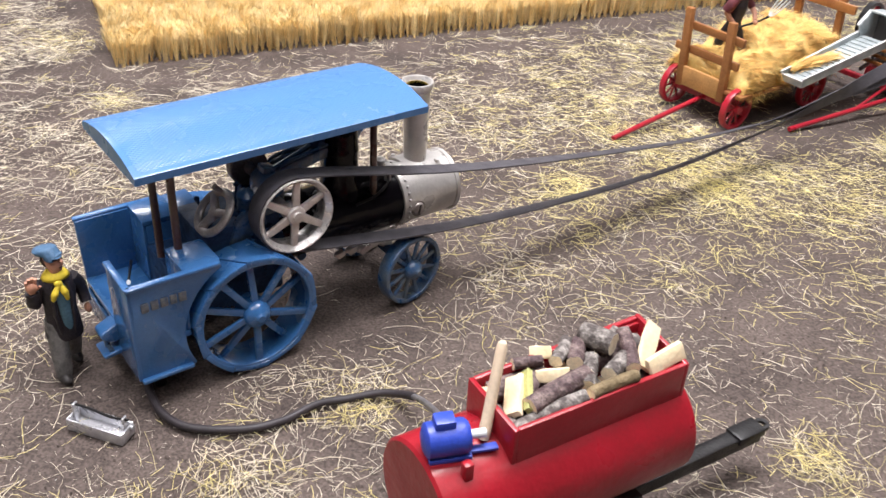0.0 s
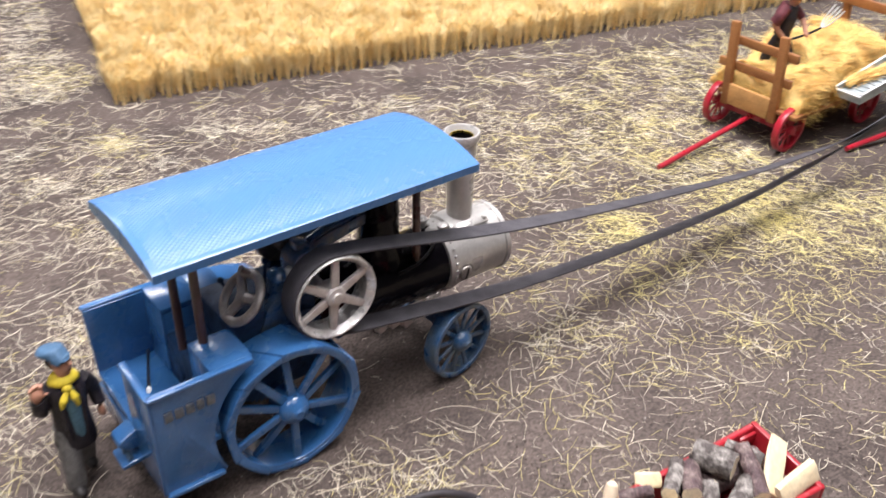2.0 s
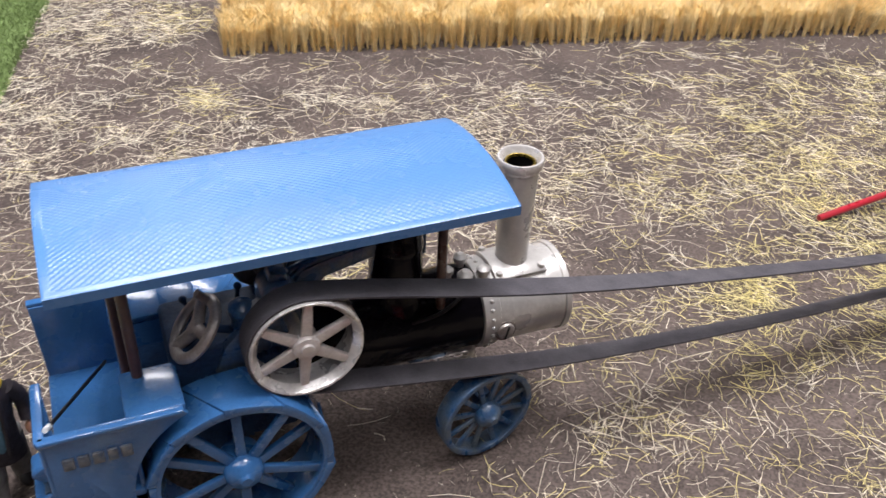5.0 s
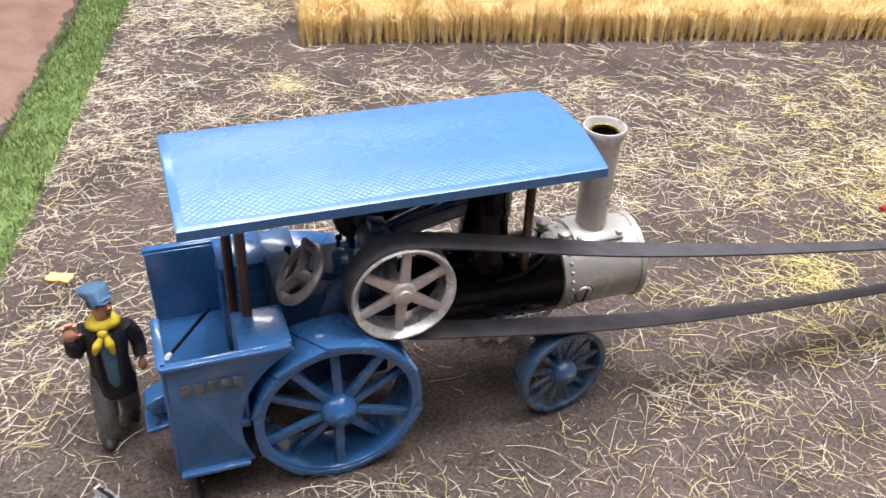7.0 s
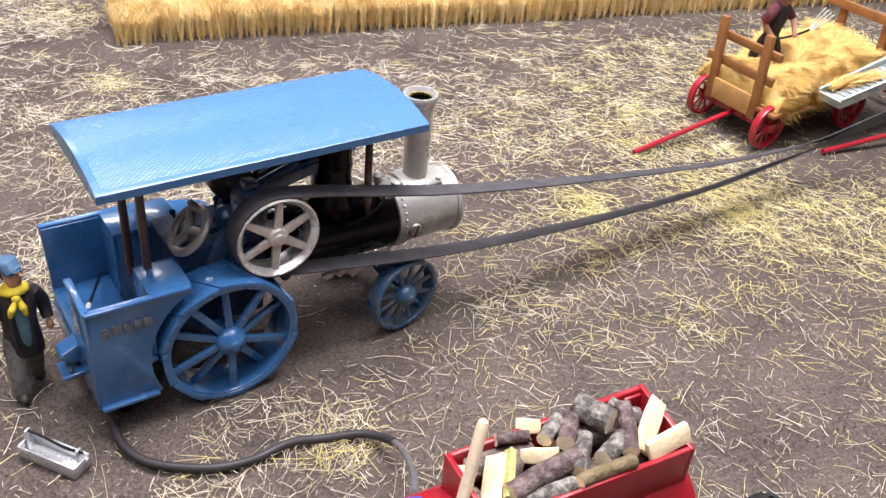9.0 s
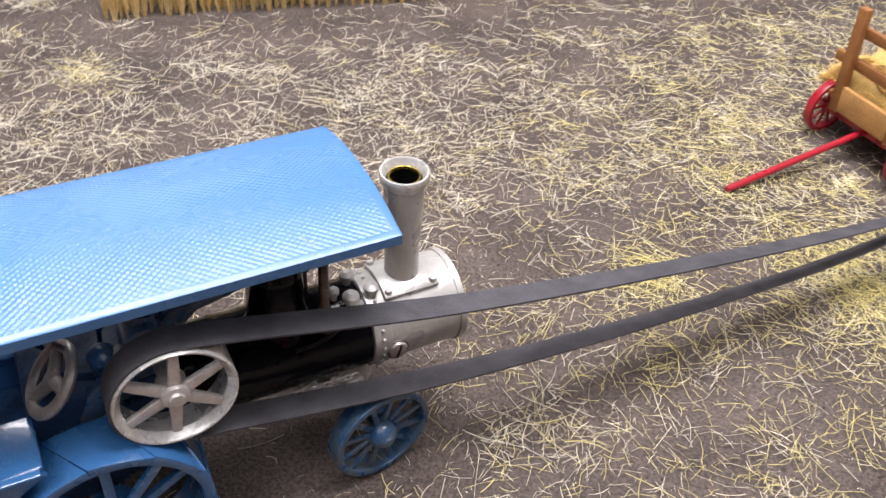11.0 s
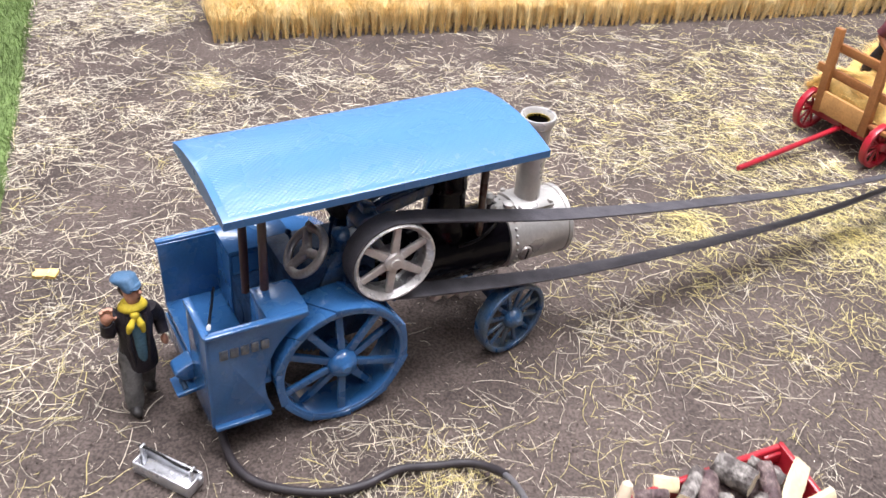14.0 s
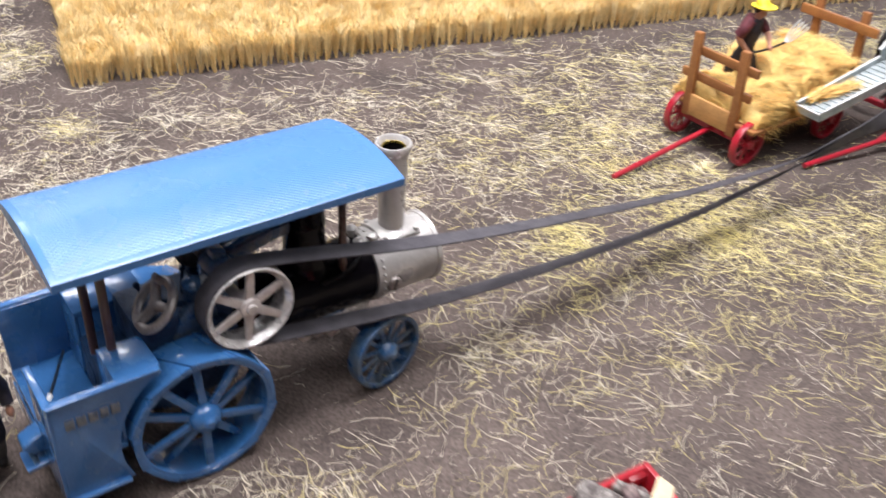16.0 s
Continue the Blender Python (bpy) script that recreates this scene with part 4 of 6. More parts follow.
def canopy():
    nx, ny = 640, 288
    bx = np.linspace(-CX, CX, nx + 1)
    by = np.linspace(-CY, CY, ny + 1)
    X, Y = np.meshgrid(bx, by)
    Z = canopy_height(Y)
    px, py = 0.0036, 0.0026
    relief = np.clip(0.5 + 0.5 * (np.cos((X / px + Y / py) * 2 * math.pi) + np.cos((X / px - Y / py) * 2 * math.pi)) / 1.2, 0, 1) 
    inner = np.clip((CX - 0.0032 - np.abs(X)) / 0.0010, 0, 1) * np.clip((CY - 0.0026 - np.abs(Y)) / 0.0010, 0, 1)
    Z = Z + inner * (0.00020 * relief - 0.00018)
    rim = np.clip((np.abs(X) - (CX - 0.0012)) / 0.0012, 0, 1) ** 2 + np.clip((np.abs(Y) - (CY - 0.0012)) / 0.0012, 0, 1) ** 2
    Z = Z - 0.00018 * np.clip(rim, 0, 1)
    top = np.stack([X, Y, Z], -1).reshape(-1, 3)
    i = np.arange((nx + 1) * (ny + 1)).reshape(ny + 1, nx + 1)
    faces = np.stack([i[:-1, :-1], i[:-1, 1:], i[1:, 1:], i[1:, :-1]], -1).reshape(-1, 4)
    ring = np.concatenate([i[0, :], i[1:, -1], i[-1, -2::-1], i[-2:0:-1, 0]])
    low = top[ring].copy()
    low[:, 2] = 0.1578
    k, n0 = len(ring), len(top)
    skirt = np.array([[ring[j], n0 + j, n0 + (j + 1) % k, ring[(j + 1) % k]] for j in range(k)])
    xs = np.linspace(-CX, CX, 2)
    ys = np.linspace(-CY, CY, 25)
    under = np.array([(x, y, 0.1579) for y in ys for x in xs])
    n1 = n0 + k
    uf = np.array([[n1 + 2 * j, n1 + 2 * j + 2, n1 + 2 * j + 3, n1 + 2 * j + 1] for j in range(24)])
    ob = new("canopy", raw_mesh("canopy", np.concatenate([top, low, under]), np.concatenate([faces, skirt, uf]), M_BLUE_ROOF, True))
    ob.parent = engine
    ob.data.set_sharp_from_angle(angle=radians(28))
    tagged(ob, "long arched blue canopy with embossed diamond tread")


canopy()
for x, y, z in ((-0.0742, -0.0225, 0.094), (-0.0785, 0.000, 0.077), (0.077, -0.016, 0.088), (0.077, 0.016, 0.088)):
    b = bmesh.new()
    cyl(b, (x, y, z), (x, y, 0.160), 0.0026, n=16)
    part("canopy_post", b, M_BRONZE, engine, "dark brown round post")

# poker lying in the tender
b = bmesh.new()
tube(b, [(-0.113, -0.040, 0.0930), (-0.0885, 0.036, 0.057)], 0.0009, 8)
poker = thing("fire_poker", "thin black poker with pale tip leaning in the tender", "poker", ENGINE)
part("rod", b, M_IRON, poker)
b = bmesh.new()
tube(b, [(-0.1145, -0.0447, 0.0955), (-0.113, -0.040, 0.0930)], 0.0013, 8)
part("tip", b, M_GALV_EDGE, poker, "pale grey tip")


# ---- drive belt ----
def drive_belt():
    b = bmesh.new()
    top_pts = [(0.0, 0.1345), (0.03, 0.1285), (0.13, 0.1040), (0.25, 0.0820), (0.39, 0.0610), (0.48, 0.0530), (0.56, 0.0500), (0.66, 0.0540), (0.79, 0.0560)]
    low_pts = [(0.0, 0.0795), (0.02, 0.0745), (0.135, 0.0535), (0.26, 0.0405), (0.39, 0.0345), (0.48, 0.0380), (0.56, 0.0440), (0.66, 0.0560), (0.79, 0.0760)]
    up = smooth_path([(x, -0.038, z) for x, z in top_pts], 14)
    lo = smooth_path([(x, -0.038, z) for x, z in low_pts], 14)
    turn_e = [Vector((-0.0005 + 0.0275 * math.cos(a), -0.038, 0.107 + 0.0275 * math.sin(a))) for a in np.linspace(radians(262), radians(98), 30)]
    turn_p = [Vector((0.795 + 0.011 * math.cos(a), -0.038, 0.066 + 0.011 * math.sin(a))) for a in np.linspace(radians(-80), radians(80), 14)]
    path = up + turn_p + lo[::-1] + turn_e
    lower_from, lower_to = len(up) + len(turn_p), len(up) + len(turn_p) + len(lo)
    rows, n = [], len(path)
    for i, p in enumerate(path):
        d = (path[(i + 1) % n] - path[i - 1]).normalized()
        side = Vector((0, 1, 0))
        nrm = d.cross(side).normalized()
        if i < len(up) or lower_from <= i < lower_to:
            x = p.x
            ang = 0 if x < 0.1 else 28 * (x - 0.1) / 0.4 if x < 0.5 else 28 + 62 * (x - 0.5) / 0.15 if x < 0.65 else 90 + 75 * (x - 0.65) / 0.14
            if i >= lower_from:
                ang += 5 * min(1, max(0, (x - 0.06) / 0.12)) * max(0, 1 - max(0, x - 0.45) / 0.2)
            ang = min(180, ang)
        else:
            ang = 180 if p.x > 0.5 else 0
        if i >= lower_from:
            nrm = -nrm
        s = side * math.cos(radians(ang)) - nrm * math.sin(radians(ang))
        t = d.cross(s).normalized() * 0.0005
        w = 0.0072
        rows.append([b.verts.new(p + s * w + t), b.verts.new(p + s * w - t), b.verts.new(p - s * w - t), b.verts.new(p - s * w + t)])
    for i in range(n):
        a, c = rows[i], rows[(i + 1) % n]
        for k in range(4):
            b.faces.new((a[k], a[(k + 1) % 4], c[(k + 1) % 4], c[k]))
    solid("drive_belt", b, M_BELT, "long dark grey woven drive belt running to the thresher", "belt", ENGINE)


drive_belt()


# ---- red wood-fuel barrel with its motor ----
barrel = thing("fuel_barrel", "glossy red steel barrel with an open hopper of firewood", "barrel", TANK)
TZ, TR, TY = 0.079, 0.034, -0.007
b = bmesh.new()
lathe(b, [(0, 0), (TR - 0.0015, 0), (TR, 0.0015), (TR, 0.1480), (TR - 0.0015, 0.1495), (0, 0.1495)], Matrix.Translation((-0.1090, TY, TZ)) @ AX_X, 72)
part("drum", b, M_RED, barrel)
HX0, HX1, HY0, HY1, HT, HW = -0.0700, 0.0365, TY - 0.0205, TY + 0.0205, 0.1270, 0.003
for c, size, lift in (((HX0 + HW / 2, TY, 0.112), (HW, HY1 - HY0, 0.030), 0.0010), ((HX1 - HW / 2, TY, 0.112), (HW, HY1 - HY0, 0.030), 0.0048),
                      (((HX0 + HX1) / 2, HY0 + HW / 2, 0.111), (HX1 - HX0 - 2 * HW + 0.001, HW, 0.032), 0.0), (((HX0 + HX1) / 2, HY1 - HW / 2, 0.111), (HX1 - HX0 - 2 * HW + 0.001, HW, 0.032), 0.0044)):
    b = bmesh.new()
    box(b, c, size)
    for v in b.verts:
        if v.co.z > 0.12:
            v.co.z += lift * (v.co.y - HY0) / (HY1 - HY0) * (1 if size[0] < 0.01 else 0.25 + 0.75 * (v.co.x - HX0) / (HX1 - HX0))
    part("hopper_wall", b, M_RED, barrel, bevel=0.0010)
b = bmesh.new()
box(b, (HX1 - 0.0070, HY1 - 0.0030, 0.1255), (0.011, 0.0030, 0.0065))
part("corner_lip", b, M_RED, barrel, bevel=0.0008)
b = bmesh.new()
box(b, (-0.0925, TY - 0.0175, 0.1105), (0.005, 0.005, 0.011))
part("lug", b, M_RED, barrel, bevel=0.0012)
# undercarriage
b = bmesh.new()
box(b, (0.055, TY - 0.006, 0.0275), (0.15, 0.010, 0.010))
rail = part("drawbar", b, M_IRON, barrel, "black steel drawbar", bevel=0.001)
b = bmesh.new()
box(b, (0.120, TY - 0.006, 0.0310), (0.022, 0.013, 0.006))
part("coupler", b, M_IRON, rail, bevel=0.0015)
b = bmesh.new()
lathe(b, [(0.0022, -0.0012), (0.0050, -0.0012), (0.0050, 0.0012), (0.0022, 0.0012)], Matrix.Translation((0.1335, TY - 0.006, 0.0310)), 24, True)
part("hitch_eye", b, M_IRON, rail, bevel=0.0003)
for x in (-0.075, 0.012):
    b = bmesh.new()
    box(b, (x, TY, 0.0400), (0.012, 0.052, 0.014))
    part("cradle", b, M_IRON, barrel, bevel=0.001)
    for y in (-0.022, 0.022):
        b = bmesh.new()
        box(b, (x, TY + y, 0.019), (0.009, 0.009, 0.038))
        part("stand_leg", b, M_IRON, barrel, bevel=0.001)

motor = thing("electric_motor", "small bright blue electric motor bolted on the red barrel", "motor", TANK @ Matrix.Translation((-0.0960, TY - 0.0035, TZ + TR - 0.0005)) @ Matrix.Rotation(radians(-16), 4, "Z") @ Matrix.Diagonal((1.02, 0.86, 0.86, 1)))
b = bmesh.new()
lathe(b, [(0, -0.001), (0.0055, -0.0005), (0.0085, 0.0006), (0.0098, 0.0015), (0.0100, 0.004), (0.0100, 0.018), (0.0096, 0.0195), (0.0080, 0.021), (0, 0.021)], Matrix.Translation((-0.0105, 0, 0.0095)) @ AX_X, 36)
part("housing", b, M_MOTOR, motor)
b = bmesh.new()
box(b, (-0.001, 0.001, 0.0208), (0.0095, 0.0098, 0.0055))
part("terminal_box", b, M_MOTOR, motor, bevel=0.001)
b = bmesh.new()
box(b, (0.001, 0, 0.0005), (0.020, 0.017, 0.003))
box(b, (0.001, 0, 0.003), (0.014, 0.012, 0.004))
part("foot", b, M_MOTOR, motor, bevel=0.0006)
b = bmesh.new()
box(b, (0.017, -0.003, 0.0012), (0.014, 0.005, 0.002))
part("bracket", b, M_MOTOR, motor, bevel=0.0005)
b = bmesh.new()
cyl(b, (0.010, 0, 0.0095), (0.0185, 0, 0.0095), 0.0026, n=16)
part("shaft", b, M_GALV_EDGE, motor, "pale grey motor shaft")
b = bmesh.new()
lathe(b, [(0, 0), (0.0026, 0), (0.0030, 0.006), (0.0027, 0.030), (0.0027, 0.044), (0.0022, 0.0465), (0.001, 0.0475), (0, 0.0475)], TANK @ Matrix.Translation((-0.0765, -0.0125, 0.1130)) @ (Vector((0.016, 0.014, 0.040)).to_track_quat("Z", "Y").to_matrix().to_4x4()), 18)
solid("wooden_stick", b, M_DOWEL, "pale round wooden stick leaning against the hopper", "stick")


def log(p0, p1, r, bark, label, seed, lean=0.0):
    """A cut branch: an uneven barked side and two sawn ends."""
    rng = random.Random(seed)
    b = bmesh.new()
    p0, p1 = Vector(p0), Vector(p1)
    m, h = frame_to(p0, p1)
    n, k = 18, 11
    rings = []
    for j in range(k):
        t = j / (k - 1)
        bow = 0.02 * h * math.sin(math.pi * t)
        rings.append([b.verts.new(m @ Vector((r * (1 + 0.17 * noise.noise((math.cos(q) * 1.2 + seed, math.sin(q) * 1.2, t * 4)) + 0.07 * noise.noise((math.cos(q) * 4, math.sin(q) * 4 + seed, t * 14))) * math.cos(q) + bow,
                                              r * (1 + 0.17 * noise.noise((math.cos(q) * 1.2, math.sin(q) * 1.2 + seed, t * 4)) + 0.07 * noise.noise((math.cos(q) * 4 + seed, math.sin(q) * 4, t * 14))) * math.sin(q), t * h + (rng.uniform(-0.0004, 0.0004) if j in (0, k - 1) else 0))))
                      for q in (2 * math.pi * i / n for i in range(n))])
    for a, c in zip(rings, rings[1:]):
        for i in range(n):
            b.faces.new((a[i], a[(i + 1) % n], c[(i + 1) % n], c[i]))
    ends = [b.faces.new(rings[0]), b.faces.new(rings[-1])]
    for f in ends:
        f.material_index = 1
    ob = solid("firewood_log", b, [bark, M_ENDGRAIN], label, "log", TANK, "firewood in the hopper")
    return ob


def split_piece(p0, p1, w, t, roll, material, label, seed):
    rng = random.Random(seed)
    b = bmesh.new()
    m, h = frame_to(p0, p1)
    m = m @ Matrix.Rotation(radians(roll), 4, "Z")
    box(b, m @ Vector((0, 0, h / 2)), (w, t, h), m.to_3x3().to_4x4())
    bmesh.ops.subdivide_edges(b, edges=b.edges, cuts=2, use_grid_fill=True)
    for v in b.verts:
        v.co += Vector((rng.uniform(-1, 1), rng.uniform(-1, 1), rng.uniform(-1, 1))) * 0.0005
    solid("split_firewood", b, material, label, "firewood", TANK, "firewood in the hopper", bevel=0.0003)


LOGS = [((-0.003, 0.012, 0.1330), (0.005, -0.004, 0.1335), 0.0062, M_BARK), ((0.018, 0.004, 0.1320), (0.005, -0.020, 0.1300), 0.0038, M_BARK_P),
        ((-0.012, 0.012, 0.1310), (-0.028, 0.000, 0.1320), 0.0034, M_BARK), ((-0.008, 0.009, 0.1300), (-0.020, -0.005, 0.1315), 0.0042, M_BARK_P),
        ((-0.046, 0.011, 0.1290), (-0.031, 0.007, 0.1290), 0.0029, M_BARK_P), ((-0.055, -0.017, 0.1270), (-0.017, -0.012, 0.1290), 0.0050, M_BARK_P),
        ((-0.066, -0.022, 0.1220), (-0.026, -0.0225, 0.1270), 0.0036, M_BARK), ((-0.024, -0.0235, 0.1280), (0.004, -0.0235, 0.1290), 0.0032, M_BARK_O),
        ((-0.009, -0.004, 0.1310), (-0.022, -0.018, 0.1280), 0.0038, M_BARK), ((0.008, -0.010, 0.1290), (-0.009, -0.018, 0.1300), 0.0042, M_BARK),
        ((0.016, 0.011, 0.1280), (0.024, -0.004, 0.1270), 0.0035, M_BARK), ((-0.040, 0.002, 0.1250), (-0.052, -0.010, 0.1220), 0.0044, M_BARK_P),
        ((-0.066, -0.004, 0.1200), (-0.064, -0.022, 0.1200), 0.0035, M_BARK), ((-0.062, 0.008, 0.1190), (-0.030, 0.004, 0.1200), 0.0060, M_BARK_P),
        ((-0.060, -0.010, 0.1150), (-0.010, -0.012, 0.1180), 0.0070, M_BARK), ((-0.020, 0.004, 0.1200), (0.028, 0.002, 0.1200), 0.0070, M_BARK_P),
        ((-0.010, -0.016, 0.1200), (0.028, -0.014, 0.1190), 0.0060, M_BARK)]
for k, (p, q, r, mt) in enumerate(LOGS):
    log(p, q, r, mt, "short cut branch with rough %s bark and sawn ends" % {M_BARK: "grey", M_BARK_P: "purplish brown", M_BARK_O: "olive brown"}[mt], k + 1)
split_piece((0.012, -0.019, 0.1270), (0.031, -0.004, 0.1375), 0.0090, 0.0024, 40, M_SPLIT, "pale split wood wedge standing up", 1)
split_piece((0.013, -0.0225, 0.1285), (0.0365, -0.0205, 0.1310), 0.0092, 0.0028, 62, M_SPLIT, "pale split wood wedge lying across the rim", 2)
split_piece((-0.033, 0.015, 0.1290), (-0.024, 0.009, 0.1300), 0.0060, 0.0030, 50, M_SPLIT, "small pale split wood chip", 3)
split_piece((-0.040, -0.001, 0.1280), (-0.025, -0.008, 0.1290), 0.0060, 0.0025, 60, M_SPLIT, "flat pale split wood chip", 4)
split_piece((-0.050, 0.002, 0.1290), (-0.063, -0.015, 0.1240), 0.0092, 0.0035, 40, M_SPLIT, "pale split wood block", 5)
split_piece((-0.0445, 0.001, 0.1320), (-0.0565, -0.018, 0.1270), 0.0040, 0.0030, 55, M_MOSS, "yellow-green split twig in the hopper", 6)
split_piece((-0.068, 0.006, 0.1240), (-0.060, 0.002, 0.1250), 0.0040, 0.0020, 30, M_SPLIT, "thin pale splinter of wood", 7)

# hose over the ground
HOSE = [(-0.148, 0.512, 0.022), (-0.142, 0.497, 0.010), (-0.135, 0.484, 0.0045), (-0.122, 0.467, 0.0042), (-0.102, 0.457, 0.0042), (-0.070, 0.458, 0.0042), (-0.046, 0.468, 0.0042), (-0.027, 0.485, 0.0042),
        (-0.007, 0.492, 0.0042), (0.014, 0.498, 0.0055), (0.032, 0.490, 0.012), (0.042, 0.470, 0.026), (0.049, 0.440, 0.047), (0.053, 0.405, 0.074), (0.054, 0.376, 0.098)]
hose = thing("water_hose", "black rubber hose with clear grey end curving over the straw", "hose")
HOSE_LINE = smooth_path(HOSE, 8)
b = bmesh.new()
tube(b, HOSE_LINE[:-29], 0.0027, 14)
part("rubber_hose", b, M_HOSE, hose)
b = bmesh.new()
tube(b, HOSE_LINE[-33:], 0.0020, 12)
part("clear_end", b, M_HOSE_END, hose, "clear grey plastic hose end")

# tool tray on the ground
tray = thing("tool_tray", "bright silver metal tool tray with upright ends on the soil", "toolbox", pose(-0.158, 0.4535, 0.0, 0, 0, -17))
for c, sz, nm in (((0, 0, 0.0010), (0.0395, 0.0125, 0.0018), "bottom"), ((0, -0.0063, 0.0050), (0.0395, 0.0012, 0.0088), "long_side"), ((0, 0.0063, 0.0050), (0.0395, 0.0012, 0.0088), "long_side"),
                  ((0.0196, 0, 0.0050), (0.0012, 0.0120, 0.0088), "end_plate"), ((-0.0196, 0, 0.0050), (0.0012, 0.0120, 0.0088), "end_plate"),
                  ((0.0180, 0.001, 0.0090), (0.0014, 0.0040, 0.0165), "upright"), ((-0.0180, 0.001, 0.0090), (0.0014, 0.0040, 0.0165), "upright")):
    b = bmesh.new()
    box(b, c, sz)
    part(nm, b, M_CHROME, tray, bevel=0.0003)
b = bmesh.new()
tube(b, smooth_path([(-0.0205, 0.001, 0.0162), (-0.008, 0.0015, 0.0158), (0.008, 0.0005, 0.0150), (0.0210, 0.001, 0.0158)]), 0.0009, 8)
part("carry_rod", b, M_IRON, tray, "thin black rod")
b = bmesh.new()
cyl(b, (0.0200, 0.003, 0.0085), (0.0225, 0.003, 0.0085), 0.0016, n=12)
part("latch", b, M_CHROME, tray)


# ---- figures ----
def figure_mesh(name, label, m, pieces, mats, lean=0.0, neck=None, turn=None):
    """One moulded figure: balls, limbs, boxes and stacked oval sections, with a slightly uneven painted skin."""
    b = bmesh.new()
    for kind, args, idx, *head in pieces:
        n0, v0 = len(b.faces), len(b.verts)
        if kind == "ball":
            ball(b, *args)
        elif kind == "limb":
            limb(b, *args)
        elif kind == "box":
            box(b, *args)
        elif kind == "stack":
            stack(b, args)
        b.faces.ensure_lookup_table()
        for f in b.faces[n0:]:
            f.material_index = idx
        if head:
            b.verts.ensure_lookup_table()
            for v in b.verts[v0:]:
                v.co = Vector(neck) + turn @ (v.co - Vector(neck))
    for v in b.verts:
        v.co.x -= lean * v.co.z
        q = v.co * 230
        v.co += Vector((noise.noise(q), noise.noise(q + Vector((9, 3, 1))), noise.noise(q + Vector((2, 7, 5))))) * 0.00055
    ob = new(name, finish(b, name, mats, 0, 60))
    ob.matrix_basis = m
    return tagged(ob, label, "figurine")


def stack(b, rows, n=20):
    """Oval sections (x, y, z, rx, ry) joined from the bottom up and closed at both ends."""
    rings = [[b.verts.new((x + rx * math.cos(2 * math.pi * i / n), y + ry * math.sin(2 * math.pi * i / n), z)) for i in range(n)] for x, y, z, rx, ry in rows]
    for a, c in zip(rings, rings[1:]):
        for i in range(n):
            b.faces.new((a[i], a[(i + 1) % n], c[(i + 1) % n], c[i]))
    b.faces.new(rings[0][::-1])
    b.faces.new(rings[-1])


def limb(b, pts, radii):
    path = smooth_path(pts, 5)
    n = len(path)
    rr = [float(np.interp(i / (n - 1) * (len(radii) - 1), range(len(radii)), radii)) for i in range(n)]
    tube(b, path, 0, 14, True, rr)


